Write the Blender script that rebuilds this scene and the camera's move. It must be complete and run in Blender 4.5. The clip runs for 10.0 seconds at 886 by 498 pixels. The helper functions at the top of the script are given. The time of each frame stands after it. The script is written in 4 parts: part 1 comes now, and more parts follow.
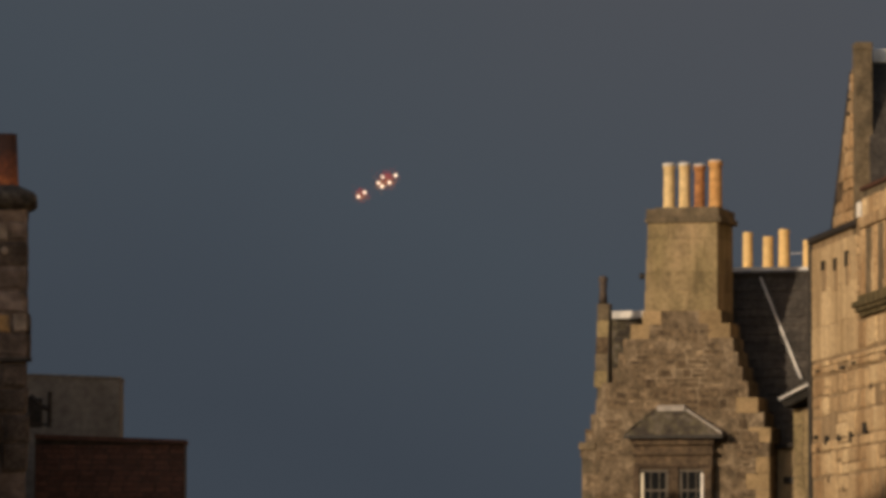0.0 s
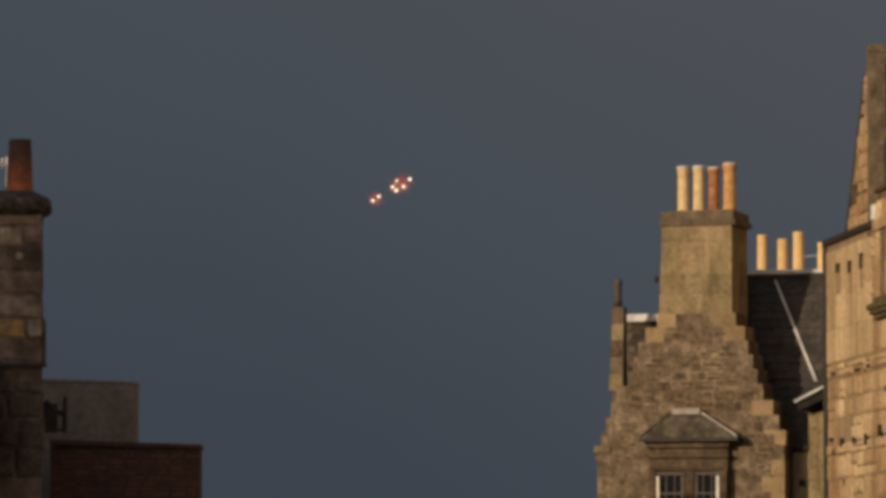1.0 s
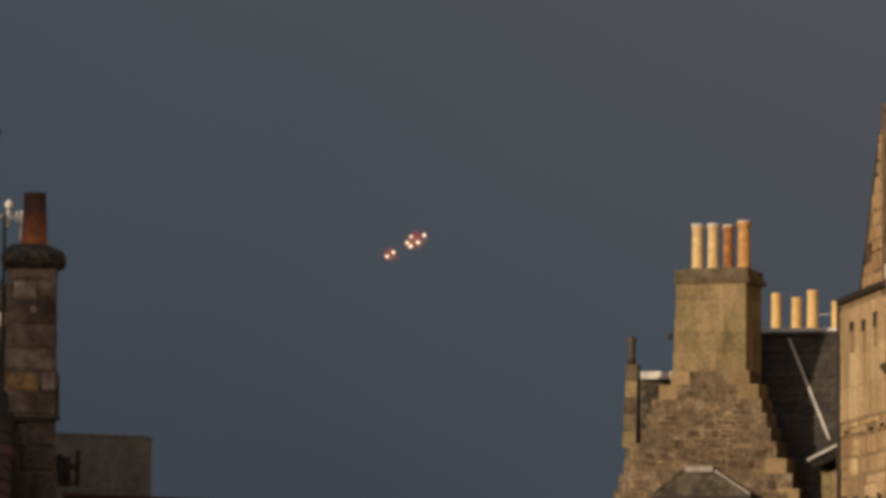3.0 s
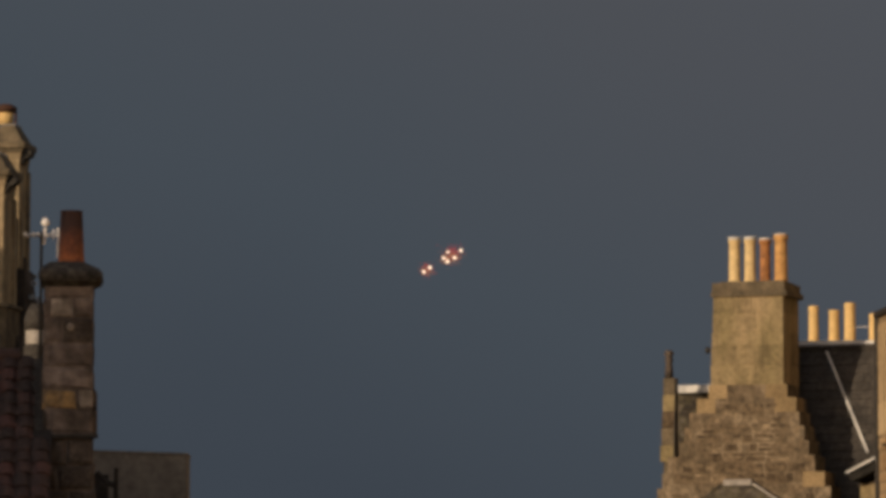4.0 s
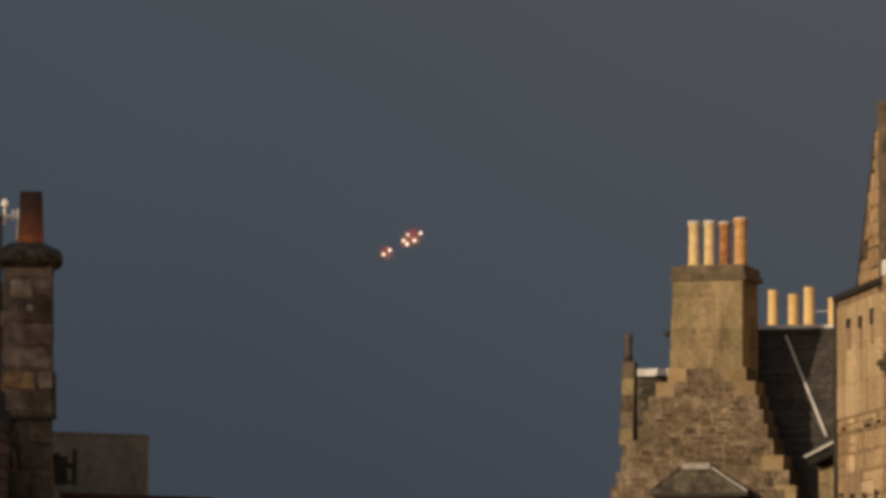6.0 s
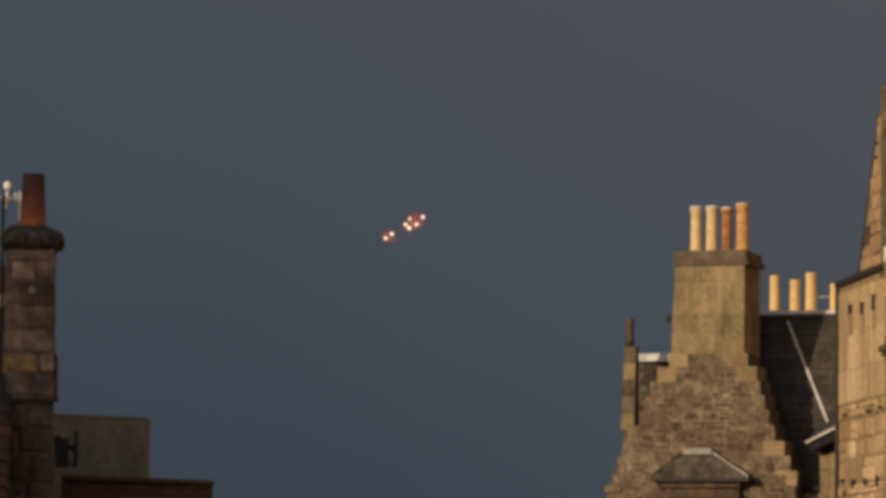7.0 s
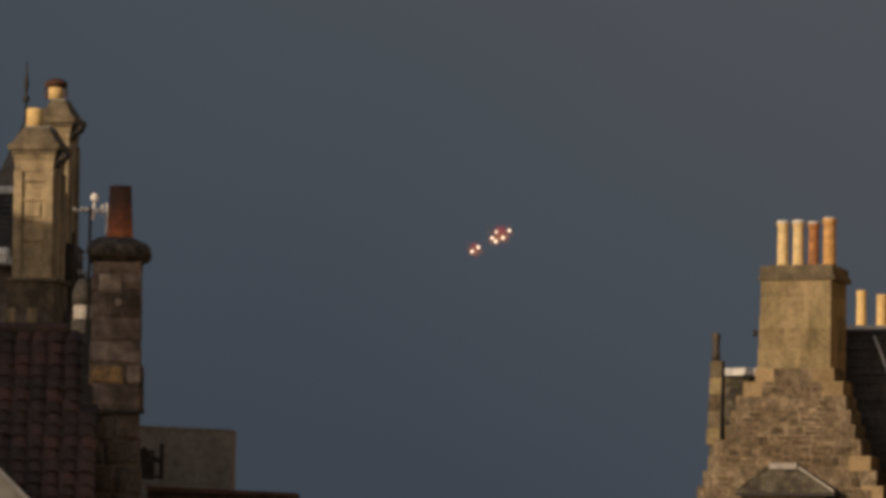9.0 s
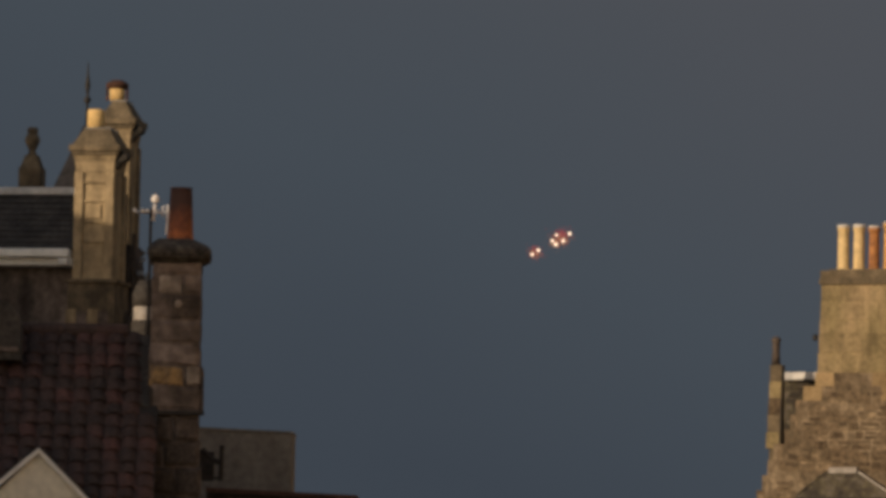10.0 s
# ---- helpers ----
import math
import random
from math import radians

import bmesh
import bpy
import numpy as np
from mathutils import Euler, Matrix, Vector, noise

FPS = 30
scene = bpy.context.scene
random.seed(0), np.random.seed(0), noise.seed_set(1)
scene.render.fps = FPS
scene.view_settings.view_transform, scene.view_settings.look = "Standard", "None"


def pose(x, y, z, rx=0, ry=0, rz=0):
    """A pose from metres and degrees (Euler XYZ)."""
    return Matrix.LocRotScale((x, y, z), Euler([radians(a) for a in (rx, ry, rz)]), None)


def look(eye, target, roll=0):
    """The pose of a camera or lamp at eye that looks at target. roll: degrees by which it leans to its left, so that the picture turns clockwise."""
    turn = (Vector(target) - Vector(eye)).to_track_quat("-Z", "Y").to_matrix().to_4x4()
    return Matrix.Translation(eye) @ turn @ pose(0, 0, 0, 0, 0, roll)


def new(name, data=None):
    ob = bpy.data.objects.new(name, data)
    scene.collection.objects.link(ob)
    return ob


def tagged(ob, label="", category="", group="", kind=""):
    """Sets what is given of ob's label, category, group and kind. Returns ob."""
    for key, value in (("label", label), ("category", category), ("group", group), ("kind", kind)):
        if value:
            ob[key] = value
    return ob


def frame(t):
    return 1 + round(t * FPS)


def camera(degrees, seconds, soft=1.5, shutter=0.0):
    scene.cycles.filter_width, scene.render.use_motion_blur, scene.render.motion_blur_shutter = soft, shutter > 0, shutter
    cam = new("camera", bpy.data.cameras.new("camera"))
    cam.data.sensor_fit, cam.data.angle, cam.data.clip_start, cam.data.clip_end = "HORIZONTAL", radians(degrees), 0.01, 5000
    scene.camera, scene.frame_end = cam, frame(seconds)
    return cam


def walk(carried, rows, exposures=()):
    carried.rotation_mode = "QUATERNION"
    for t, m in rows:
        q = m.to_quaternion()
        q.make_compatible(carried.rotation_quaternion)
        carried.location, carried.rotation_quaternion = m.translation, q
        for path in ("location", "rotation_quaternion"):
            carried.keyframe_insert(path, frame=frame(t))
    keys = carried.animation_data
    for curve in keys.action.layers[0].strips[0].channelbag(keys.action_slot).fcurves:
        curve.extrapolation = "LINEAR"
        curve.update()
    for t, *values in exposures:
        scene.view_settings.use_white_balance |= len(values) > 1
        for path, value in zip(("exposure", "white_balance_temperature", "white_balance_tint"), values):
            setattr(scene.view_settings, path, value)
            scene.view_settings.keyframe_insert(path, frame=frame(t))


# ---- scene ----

# ---------------------------------------------------------------- camera
EYE = 9.0            # the camera stands on rising ground, about roof-gutter height over the street
cam = camera(10.0, 10.0, soft=4.0)
PATH = [  # seconds, yaw, pitch, roll: a hand-held long lens turning on the spot
    (0, -0.164, 4.163, 0.20), (0.5, -0.184, 4.214, 0.46), (1, 0.0, 4.206, 0.00),
    (1.5, 0.187, 4.344, 0.00), (2, 0.240, 4.514, -0.16), (2.5, 0.052, 4.682, 0.18),
    (2.7, 0.109, 4.810, 0.43), (3.8, 0.498, 4.876, 0.01), (4, 0.580, 5.010, 0.03),
    (4.5, 0.418, 5.043, 0.78), (5, 0.358, 5.006, 0.65), (5.5, 0.170, 4.862, 0.25),
    (6, 0.123, 4.815, 0.22), (6.2, 0.110, 4.764, 0.22), (7.3, 0.158, 4.626, 0.52),
    (7.5, 0.178, 4.632, 0.44), (8, 0.378, 4.597, 0.42), (8.5, 0.822, 4.896, 0.41),
    (9, 1.127, 4.775, 0.77), (9.5, 1.440, 4.822, 0.64), (10, 1.811, 4.795, 1.06),
]
walk(cam, [(t, pose(0, 0, EYE, 90 + p, 0, y) @ pose(0, 0, 0, 0, 0, r)) for t, y, p, r in PATH])

# ---------------------------------------------------------------- world and sun
SUN_AZ, SUN_EL = 45.0, 13.0      # low sun behind the camera, to its left

world = bpy.data.worlds.new("storm_sky")
scene.world = world
world.use_nodes = True
wn, wl = world.node_tree.nodes, world.node_tree.links
wn.clear()
w_out, w_bg = wn.new("ShaderNodeOutputWorld"), wn.new("ShaderNodeBackground")
w_sky = wn.new("ShaderNodeTexSky")
w_sky.sky_type, w_sky.sun_disc = "NISHITA", False
w_sky.sun_elevation, w_sky.sun_rotation = radians(SUN_EL), radians(180 + SUN_AZ)
w_dim = wn.new("ShaderNodeMix")
w_dim.data_type, w_dim.blend_type = "RGBA", "MULTIPLY"
w_dim.inputs["Factor"].default_value = 1.0
w_dim.inputs["B"].default_value = (0.160, 0.132, 0.110, 1)
w_co, w_sep = wn.new("ShaderNodeTexCoord"), wn.new("ShaderNodeSeparateXYZ")
w_noise = wn.new("ShaderNodeTexNoise")
w_noise.inputs["Scale"].default_value, w_noise.inputs["Detail"].default_value = 7.0, 3.0
w_add = wn.new("ShaderNodeMath")
w_add.operation, w_add.inputs[1].default_value = "MULTIPLY_ADD", 0.06
w_ramp = wn.new("ShaderNodeValToRGB")
w_ramp.color_ramp.elements.new(0.5)
w_ramp.color_ramp.elements.new(0.6)              # thinner, brighter cloud overhead
for el, at, tone in zip(w_ramp.color_ramp.elements, (0.05, 0.105, 0.18, 0.60), ((0.046, 0.0572, 0.0735), (0.0582, 0.0712, 0.0872), (0.0728, 0.0785, 0.0905), (0.135, 0.14, 0.15))):
    el.position, el.color = at, (*tone, 1)
w_mix = wn.new("ShaderNodeMix")
w_mix.data_type = "RGBA"
w_front = wn.new("ShaderNodeMapRange")          # the cloud bank fills the east, the sky behind the camera is clear
w_front.interpolation_type = "SMOOTHSTEP"
w_front.inputs["From Min"].default_value, w_front.inputs["From Max"].default_value = -0.55, 0.30
w_away = wn.new("ShaderNodeVectorMath")
w_away.operation = "DOT_PRODUCT"
w_away.inputs[1].default_value = (0.1, 0.995, 0.0)
w_tilt = wn.new("ShaderNodeMath")
w_tilt.operation, w_tilt.inputs[1].default_value = "MULTIPLY_ADD", 0.48
wl.new(w_co.outputs["Generated"], w_sep.inputs[0])
wl.new(w_co.outputs["Generated"], w_noise.inputs["Vector"])
wl.new(w_noise.outputs["Fac"], w_add.inputs[0])
wl.new(w_sep.outputs["X"], w_tilt.inputs[0])
wl.new(w_sep.outputs["Z"], w_tilt.inputs[2])
wl.new(w_tilt.outputs[0], w_add.inputs[2])
wl.new(w_co.outputs["Generated"], w_away.inputs[0])
wl.new(w_away.outputs["Value"], w_front.inputs["Value"])
wl.new(w_front.outputs["Result"], w_mix.inputs["Factor"])
wl.new(w_add.outputs[0], w_ramp.inputs["Fac"])
wl.new(w_sky.outputs["Color"], w_dim.inputs["A"])
wl.new(w_dim.outputs["Result"], w_mix.inputs["A"])
wl.new(w_ramp.outputs["Color"], w_mix.inputs["B"])
wl.new(w_mix.outputs["Result"], w_bg.inputs["Color"])
wl.new(w_bg.outputs["Background"], w_out.inputs["Surface"])

sun_data = bpy.data.lights.new("sun", "SUN")
sun_data.energy, sun_data.angle, sun_data.color = 3.5, radians(0.6), (1.0, 0.775, 0.52)
sun = new("sun", sun_data)
TO_SUN = Vector((-math.sin(radians(SUN_AZ)) * math.cos(radians(SUN_EL)),
                 -math.cos(radians(SUN_AZ)) * math.cos(radians(SUN_EL)), math.sin(radians(SUN_EL))))
sun.matrix_world = look(TO_SUN * 60 + Vector((0, 60, 10)), (0, 60, 10))


# ---------------------------------------------------------------- materials
def material(name, colours, scale=6.0, bump=0.25, rough=0.9, pick=0.6, metal=0.0, grain=40.0, grime=0.35, spec=0.2, streak=1.0, blotch=None):
    """colours: dark to light. pick: how far the tone is drawn per piece, the rest by stains in the surface."""
    m = bpy.data.materials.new(name)
    m.use_nodes = True
    n, l = m.node_tree.nodes, m.node_tree.links
    b = n["Principled BSDF"]
    b.inputs["Roughness"].default_value, b.inputs["Metallic"].default_value = rough, metal
    b.inputs["Specular IOR Level"].default_value = spec
    geo, info = n.new("ShaderNodeNewGeometry"), n.new("ShaderNodeObjectInfo")
    big, fine = n.new("ShaderNodeTexNoise"), n.new("ShaderNodeTexNoise")
    for tex, sc in ((big, scale), (fine, grain)):
        tex.inputs["Scale"].default_value, tex.inputs["Detail"].default_value = sc, 5.0
        l.new(geo.outputs["Position"], tex.inputs["Vector"])
    if streak != 1.0:                               # rain-washed streaks: stains drawn out downwards
        long = n.new("ShaderNodeMapping")
        long.inputs["Scale"].default_value = (1.0, 1.0, streak)
        l.new(geo.outputs["Position"], long.inputs["Vector"])
        l.new(long.outputs["Vector"], big.inputs["Vector"])
    spread = n.new("ShaderNodeMapRange")
    spread.inputs["From Min"].default_value, spread.inputs["From Max"].default_value = 0.3, 0.7
    l.new(big.outputs["Fac"], spread.inputs["Value"])
    mix = n.new("ShaderNodeMix")
    mix.inputs["Factor"].default_value = pick
    l.new(spread.outputs["Result"], mix.inputs["A"])
    l.new(info.outputs["Random"], mix.inputs["B"])
    ramp = n.new("ShaderNodeValToRGB")
    els = ramp.color_ramp.elements
    while len(els) < len(colours):
        els.new(0.5)
    for i, c in enumerate(colours):
        els[i].position, els[i].color = 0.1 + 0.8 * i / max(1, len(colours) - 1), (*c, 1)
    l.new(mix.outputs["Result"], ramp.inputs["Fac"])
    dirt = n.new("ShaderNodeMix")
    dirt.data_type, dirt.blend_type = "RGBA", "MULTIPLY"
    dirt.inputs["Factor"].default_value = grime
    shade = n.new("ShaderNodeMapRange")
    shade.inputs["From Min"].default_value, shade.inputs["From Max"].default_value = 0.3, 0.65
    l.new(fine.outputs["Fac"], shade.inputs["Value"])
    l.new(ramp.outputs["Color"], dirt.inputs["A"])
    l.new(shade.outputs["Result"], dirt.inputs["B"])
    tone = dirt.outputs["Result"]
    if blotch:                                      # weathering in patches wider than one stone: scale, darkest and lightest tint
        wide, tint, over, reach = n.new("ShaderNodeTexNoise"), n.new("ShaderNodeValToRGB"), n.new("ShaderNodeMix"), n.new("ShaderNodeMapping")
        reach.inputs["Scale"].default_value = (1.0, 1.0, min(1.0, streak * 1.5))
        wide.inputs["Scale"].default_value, wide.inputs["Detail"].default_value = blotch[0], 4.0
        l.new(geo.outputs["Position"], reach.inputs["Vector"])
        l.new(reach.outputs["Vector"], wide.inputs["Vector"])
        for e, at, c in zip(tint.color_ramp.elements, (0.36, 0.62), blotch[1:]):
            e.position, e.color = at, (*c, 1)
        l.new(wide.outputs["Fac"], tint.inputs["Fac"])
        over.data_type, over.blend_type, over.inputs["Factor"].default_value = "RGBA", "MULTIPLY", 1.0
        l.new(tone, over.inputs["A"])
        l.new(tint.outputs["Color"], over.inputs["B"])
        tone = over.outputs["Result"]
    l.new(tone, b.inputs["Base Color"])
    bp = n.new("ShaderNodeBump")
    bp.inputs["Strength"].default_value, bp.inputs["Distance"].default_value = bump, 0.03
    l.new(fine.outputs["Fac"], bp.inputs["Height"])
    l.new(bp.outputs["Normal"], b.inputs["Normal"])
    return m


def glowing(name, colour, strength, cover=1.0):
    m = bpy.data.materials.new(name)
    m.use_nodes = True
    n, l = m.node_tree.nodes, m.node_tree.links
    n.clear()
    out, em, clear, mix = (n.new("ShaderNodeOutputMaterial"), n.new("ShaderNodeEmission"),
                           n.new("ShaderNodeBsdfTransparent"), n.new("ShaderNodeMixShader"))
    em.inputs["Color"].default_value, em.inputs["Strength"].default_value = (*colour, 1), strength
    mix.inputs["Fac"].default_value = cover
    l.new(clear.outputs[0], mix.inputs[1])
    l.new(em.outputs[0], mix.inputs[2])
    l.new(mix.outputs[0], out.inputs["Surface"])
    return m


MORTAR = material("lime_mortar", [(0.115, 0.091, 0.064), (0.18, 0.144, 0.103), (0.265, 0.214, 0.156)], pick=0.0, scale=5.0, grain=14, grime=0.5, blotch=(1.1, (0.72, 0.68, 0.64), (1.06, 1.03, 1.0)))
RUBBLE = material("rubble_sandstone", [(0.072, 0.055, 0.039), (0.122, 0.095, 0.066), (0.172, 0.136, 0.096), (0.265, 0.212, 0.152)], scale=6.0, pick=0.55, grain=12, grime=0.5, blotch=(1.0, (0.72, 0.66, 0.61), (1.10, 1.05, 0.99)))
ASHLAR = material("honey_ashlar", [(0.18, 0.142, 0.089), (0.275, 0.216, 0.134), (0.355, 0.278, 0.174)], scale=5.0, grain=14, grime=0.35, pick=0.4, streak=0.3, bump=0.15, blotch=(1.3, (0.74, 0.75, 0.66), (1.05, 1.01, 0.98)))
QUOIN = material("pale_quoin_stone", [(0.24, 0.182, 0.108), (0.345, 0.264, 0.158)], scale=3, grain=20, grime=0.3, blotch=(1.2, (0.75, 0.72, 0.68), (1.05, 1.0, 0.96)))
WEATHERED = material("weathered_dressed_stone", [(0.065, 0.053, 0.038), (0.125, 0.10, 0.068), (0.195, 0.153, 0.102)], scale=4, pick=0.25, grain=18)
TOWER_STONE = material("golden_sandstone", [(0.27, 0.198, 0.122), (0.40, 0.30, 0.19), (0.49, 0.38, 0.245), (0.56, 0.445, 0.295)], scale=4, pick=0.5, grain=14, grime=0.45, streak=0.2, blotch=(1.0, (0.72, 0.62, 0.53), (1.15, 1.12, 1.06)))
TOWER_SMOOTH = material("golden_ashlar", [(0.34, 0.26, 0.163), (0.475, 0.372, 0.24), (0.57, 0.458, 0.303)], scale=3.5, pick=0.35, grain=12, grime=0.35, streak=0.15, blotch=(1.1, (0.80, 0.75, 0.68), (1.12, 1.09, 1.05)))
TOWER_BED = material("golden_stone_bed", [(0.19, 0.135, 0.082), (0.32, 0.235, 0.145)], scale=2.5, pick=0.0, grain=12, streak=0.3)
SOOTY = material("sooty_chimney_stone", [(0.10, 0.083, 0.075), (0.155, 0.13, 0.117), (0.205, 0.172, 0.156), (0.26, 0.22, 0.20)], scale=5, pick=0.45, grain=8, grime=0.5, bump=0.15, blotch=(2.2, (0.48, 0.46, 0.45), (1.05, 1.0, 1.0)))
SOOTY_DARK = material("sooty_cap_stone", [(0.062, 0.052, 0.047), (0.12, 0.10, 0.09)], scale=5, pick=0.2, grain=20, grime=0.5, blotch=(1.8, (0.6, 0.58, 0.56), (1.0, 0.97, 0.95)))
BLACKENED = material("black_cap_scroll_stone", [(0.032, 0.030, 0.028), (0.055, 0.05, 0.046), (0.085, 0.077, 0.068)], scale=7, pick=0.1, grain=14, grime=0.5)
ORANGE_STONE = material("orange_lichened_stone", [(0.13, 0.10, 0.08), (0.24, 0.165, 0.09), (0.36, 0.225, 0.095)], scale=5, pick=0.0, grain=15, grime=0.5)
WHITE_STONE = material("whitewashed_stone", [(0.17, 0.142, 0.122), (0.24, 0.205, 0.18), (0.34, 0.30, 0.27)], scale=6, pick=0.0, grain=15)
GREY_STONE = material("grey_carved_stone", [(0.14, 0.108, 0.07), (0.27, 0.21, 0.133), (0.40, 0.312, 0.195)], scale=4, pick=0.35, grain=9, grime=0.3, bump=0.15, streak=0.35)
CREAM_POT = material("cream_fireclay", [(0.55, 0.41, 0.21), (0.67, 0.52, 0.29)], scale=5, pick=0.5, grain=12, grime=0.25, rough=0.7)
ORANGE_POT = material("orange_fireclay", [(0.44, 0.24, 0.09), (0.58, 0.35, 0.14)], scale=7, pick=0.5, grain=12, grime=0.35, rough=0.75)
RUSSET_POT = material("russet_fireclay", [(0.24, 0.105, 0.045), (0.40, 0.185, 0.07)], scale=6, pick=0.2, grain=12, grime=0.4, rough=0.75)
BUFF_POT = material("buff_fireclay", [(0.56, 0.39, 0.17), (0.66, 0.47, 0.22)], scale=5, pick=0.5, grain=12, grime=0.2, rough=0.7)
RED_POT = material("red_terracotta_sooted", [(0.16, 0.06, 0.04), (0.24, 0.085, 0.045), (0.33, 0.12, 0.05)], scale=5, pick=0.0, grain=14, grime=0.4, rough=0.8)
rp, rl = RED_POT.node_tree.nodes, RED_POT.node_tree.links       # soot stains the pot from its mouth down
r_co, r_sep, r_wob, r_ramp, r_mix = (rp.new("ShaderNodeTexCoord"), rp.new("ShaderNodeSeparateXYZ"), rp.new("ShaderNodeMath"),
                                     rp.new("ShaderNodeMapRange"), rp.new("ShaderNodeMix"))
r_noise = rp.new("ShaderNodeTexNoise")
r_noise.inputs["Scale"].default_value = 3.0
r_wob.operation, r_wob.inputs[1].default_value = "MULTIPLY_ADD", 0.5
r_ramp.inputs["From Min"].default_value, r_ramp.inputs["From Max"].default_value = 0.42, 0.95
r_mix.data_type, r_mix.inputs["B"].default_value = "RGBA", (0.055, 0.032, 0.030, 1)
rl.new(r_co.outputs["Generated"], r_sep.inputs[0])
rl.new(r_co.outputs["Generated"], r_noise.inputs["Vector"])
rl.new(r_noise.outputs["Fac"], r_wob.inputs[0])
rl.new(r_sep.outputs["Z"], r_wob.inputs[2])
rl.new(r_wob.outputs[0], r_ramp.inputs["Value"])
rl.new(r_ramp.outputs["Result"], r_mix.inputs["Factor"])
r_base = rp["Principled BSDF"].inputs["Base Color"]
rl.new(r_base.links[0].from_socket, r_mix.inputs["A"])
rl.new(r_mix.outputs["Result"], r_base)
SLATE = material("wet_slate", [(0.03, 0.028, 0.027), (0.053, 0.048, 0.045), (0.08, 0.071, 0.065)], scale=3, pick=0.3, grain=16, rough=0.75, grime=0.5)
LEAD = material("lead_flashing", [(0.42, 0.42, 0.43), (0.62, 0.61, 0.60)], scale=3, pick=0.0, grain=10, grime=0.2, rough=0.6, bump=0.1)
LICHEN_SLATE = material("lichened_slate", [(0.034, 0.029, 0.026), (0.06, 0.051, 0.042), (0.09, 0.078, 0.052), (0.125, 0.108, 0.092)], scale=5, pick=0.0, grain=12, rough=0.8, grime=0.5)
TURRET_SLATE = material("pale_worn_slate", [(0.085, 0.078, 0.075), (0.12, 0.11, 0.105)], scale=4, pick=0.0, grain=12, rough=0.8)
RUST = material("rusted_iron", [(0.05, 0.03, 0.024), (0.10, 0.045, 0.03)], scale=8, pick=0.0, grain=20)
LEAD_MID = material("weathered_lead", [(0.27, 0.25, 0.235), (0.40, 0.37, 0.345)], scale=6, pick=0.0, grain=10, grime=0.3, rough=0.65, bump=0.1)
LICHEN_STONE = material("mossy_weathered_stone", [(0.05, 0.042, 0.024), (0.11, 0.088, 0.045), (0.18, 0.142, 0.08)], scale=5, pick=0.2, grain=12, grime=0.5)
BAY_STONE = material("brown_carved_stone", [(0.058, 0.043, 0.032), (0.10, 0.076, 0.054), (0.15, 0.114, 0.08)], scale=6, pick=0.3, grain=14, grime=0.45, blotch=(1.6, (0.6, 0.57, 0.55), (1.1, 1.05, 1.0)))
LEAD_DULL = material("dull_lead", [(0.16, 0.17, 0.19), (0.27, 0.28, 0.30)], scale=3, pick=0.0, grain=10, grime=0.2, rough=0.6, bump=0.1)
PANTILE = material("dark_clay_pantile", [(0.052, 0.038, 0.035), (0.07, 0.047, 0.042), (0.088, 0.054, 0.048), (0.122, 0.06, 0.052)], scale=5, pick=0.75, grain=20, grime=0.45, rough=0.8)
BRICK = material("dark_red_brick", [(0.068, 0.040, 0.035), (0.10, 0.054, 0.046), (0.125, 0.065, 0.054)], scale=5, pick=0.7, grain=25, grime=0.4)
RENDER_GREY = material("grey_cement_render", [(0.165, 0.157, 0.149), (0.235, 0.223, 0.21)], scale=1.6, pick=0.0, grain=10, grime=0.35, blotch=(1.4, (0.82, 0.81, 0.80), (1.0, 1.0, 1.0)), streak=0.4)
RENDER_PALE = material("pale_buff_render", [(0.68, 0.63, 0.52), (0.78, 0.73, 0.61)], scale=1.4, pick=0.0, grain=9, grime=0.2)
WHITE_PAINT = material("white_gloss_paint", [(0.62, 0.60, 0.58), (0.80, 0.78, 0.75)], scale=4, pick=0.0, grain=10, grime=0.15, rough=0.45, bump=0.05)
BLACK_IRON = material("black_painted_iron", [(0.018, 0.016, 0.016), (0.04, 0.036, 0.034)], scale=8, pick=0.0, grain=20, rough=0.6, bump=0.1)
ALUMINIUM = material("dull_aluminium", [(0.70, 0.66, 0.65), (0.82, 0.79, 0.78)], scale=8, pick=0.0, grain=20, rough=0.5, metal=0.1, bump=0.05)
SASH = material("brown_sash_paint", [(0.05, 0.042, 0.034), (0.085, 0.07, 0.056)], scale=6, pick=0.0, grain=10, grime=0.15, rough=0.5, bump=0.05)
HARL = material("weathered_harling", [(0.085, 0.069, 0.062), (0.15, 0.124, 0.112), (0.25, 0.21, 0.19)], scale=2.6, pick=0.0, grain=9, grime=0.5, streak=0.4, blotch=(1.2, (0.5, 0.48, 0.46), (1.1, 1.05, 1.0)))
# white raised above WHITE_PAINT in place of more light on the far gutter
LIFTED_WHITE = material("lifted_white_paint", [(0.78, 0.76, 0.72), (0.86, 0.84, 0.80)], scale=4, pick=0.0, grain=8, grime=0.12, rough=0.45, bump=0.05)
# near-black that stands in for shade in openings, holes and under the eaves
PAINTED_SHADE = material("painted_shade", [(0.015, 0.014, 0.013), (0.03, 0.028, 0.026)], pick=0.0)
GROUND = material("setts_and_asphalt", [(0.11, 0.105, 0.095), (0.19, 0.18, 0.16)], scale=0.4, pick=0.0, grain=6)
PLAIN_WALL = material("unseen_block_stone", [(0.22, 0.18, 0.13), (0.33, 0.27, 0.19)], scale=0.7, pick=0.0, grain=5)

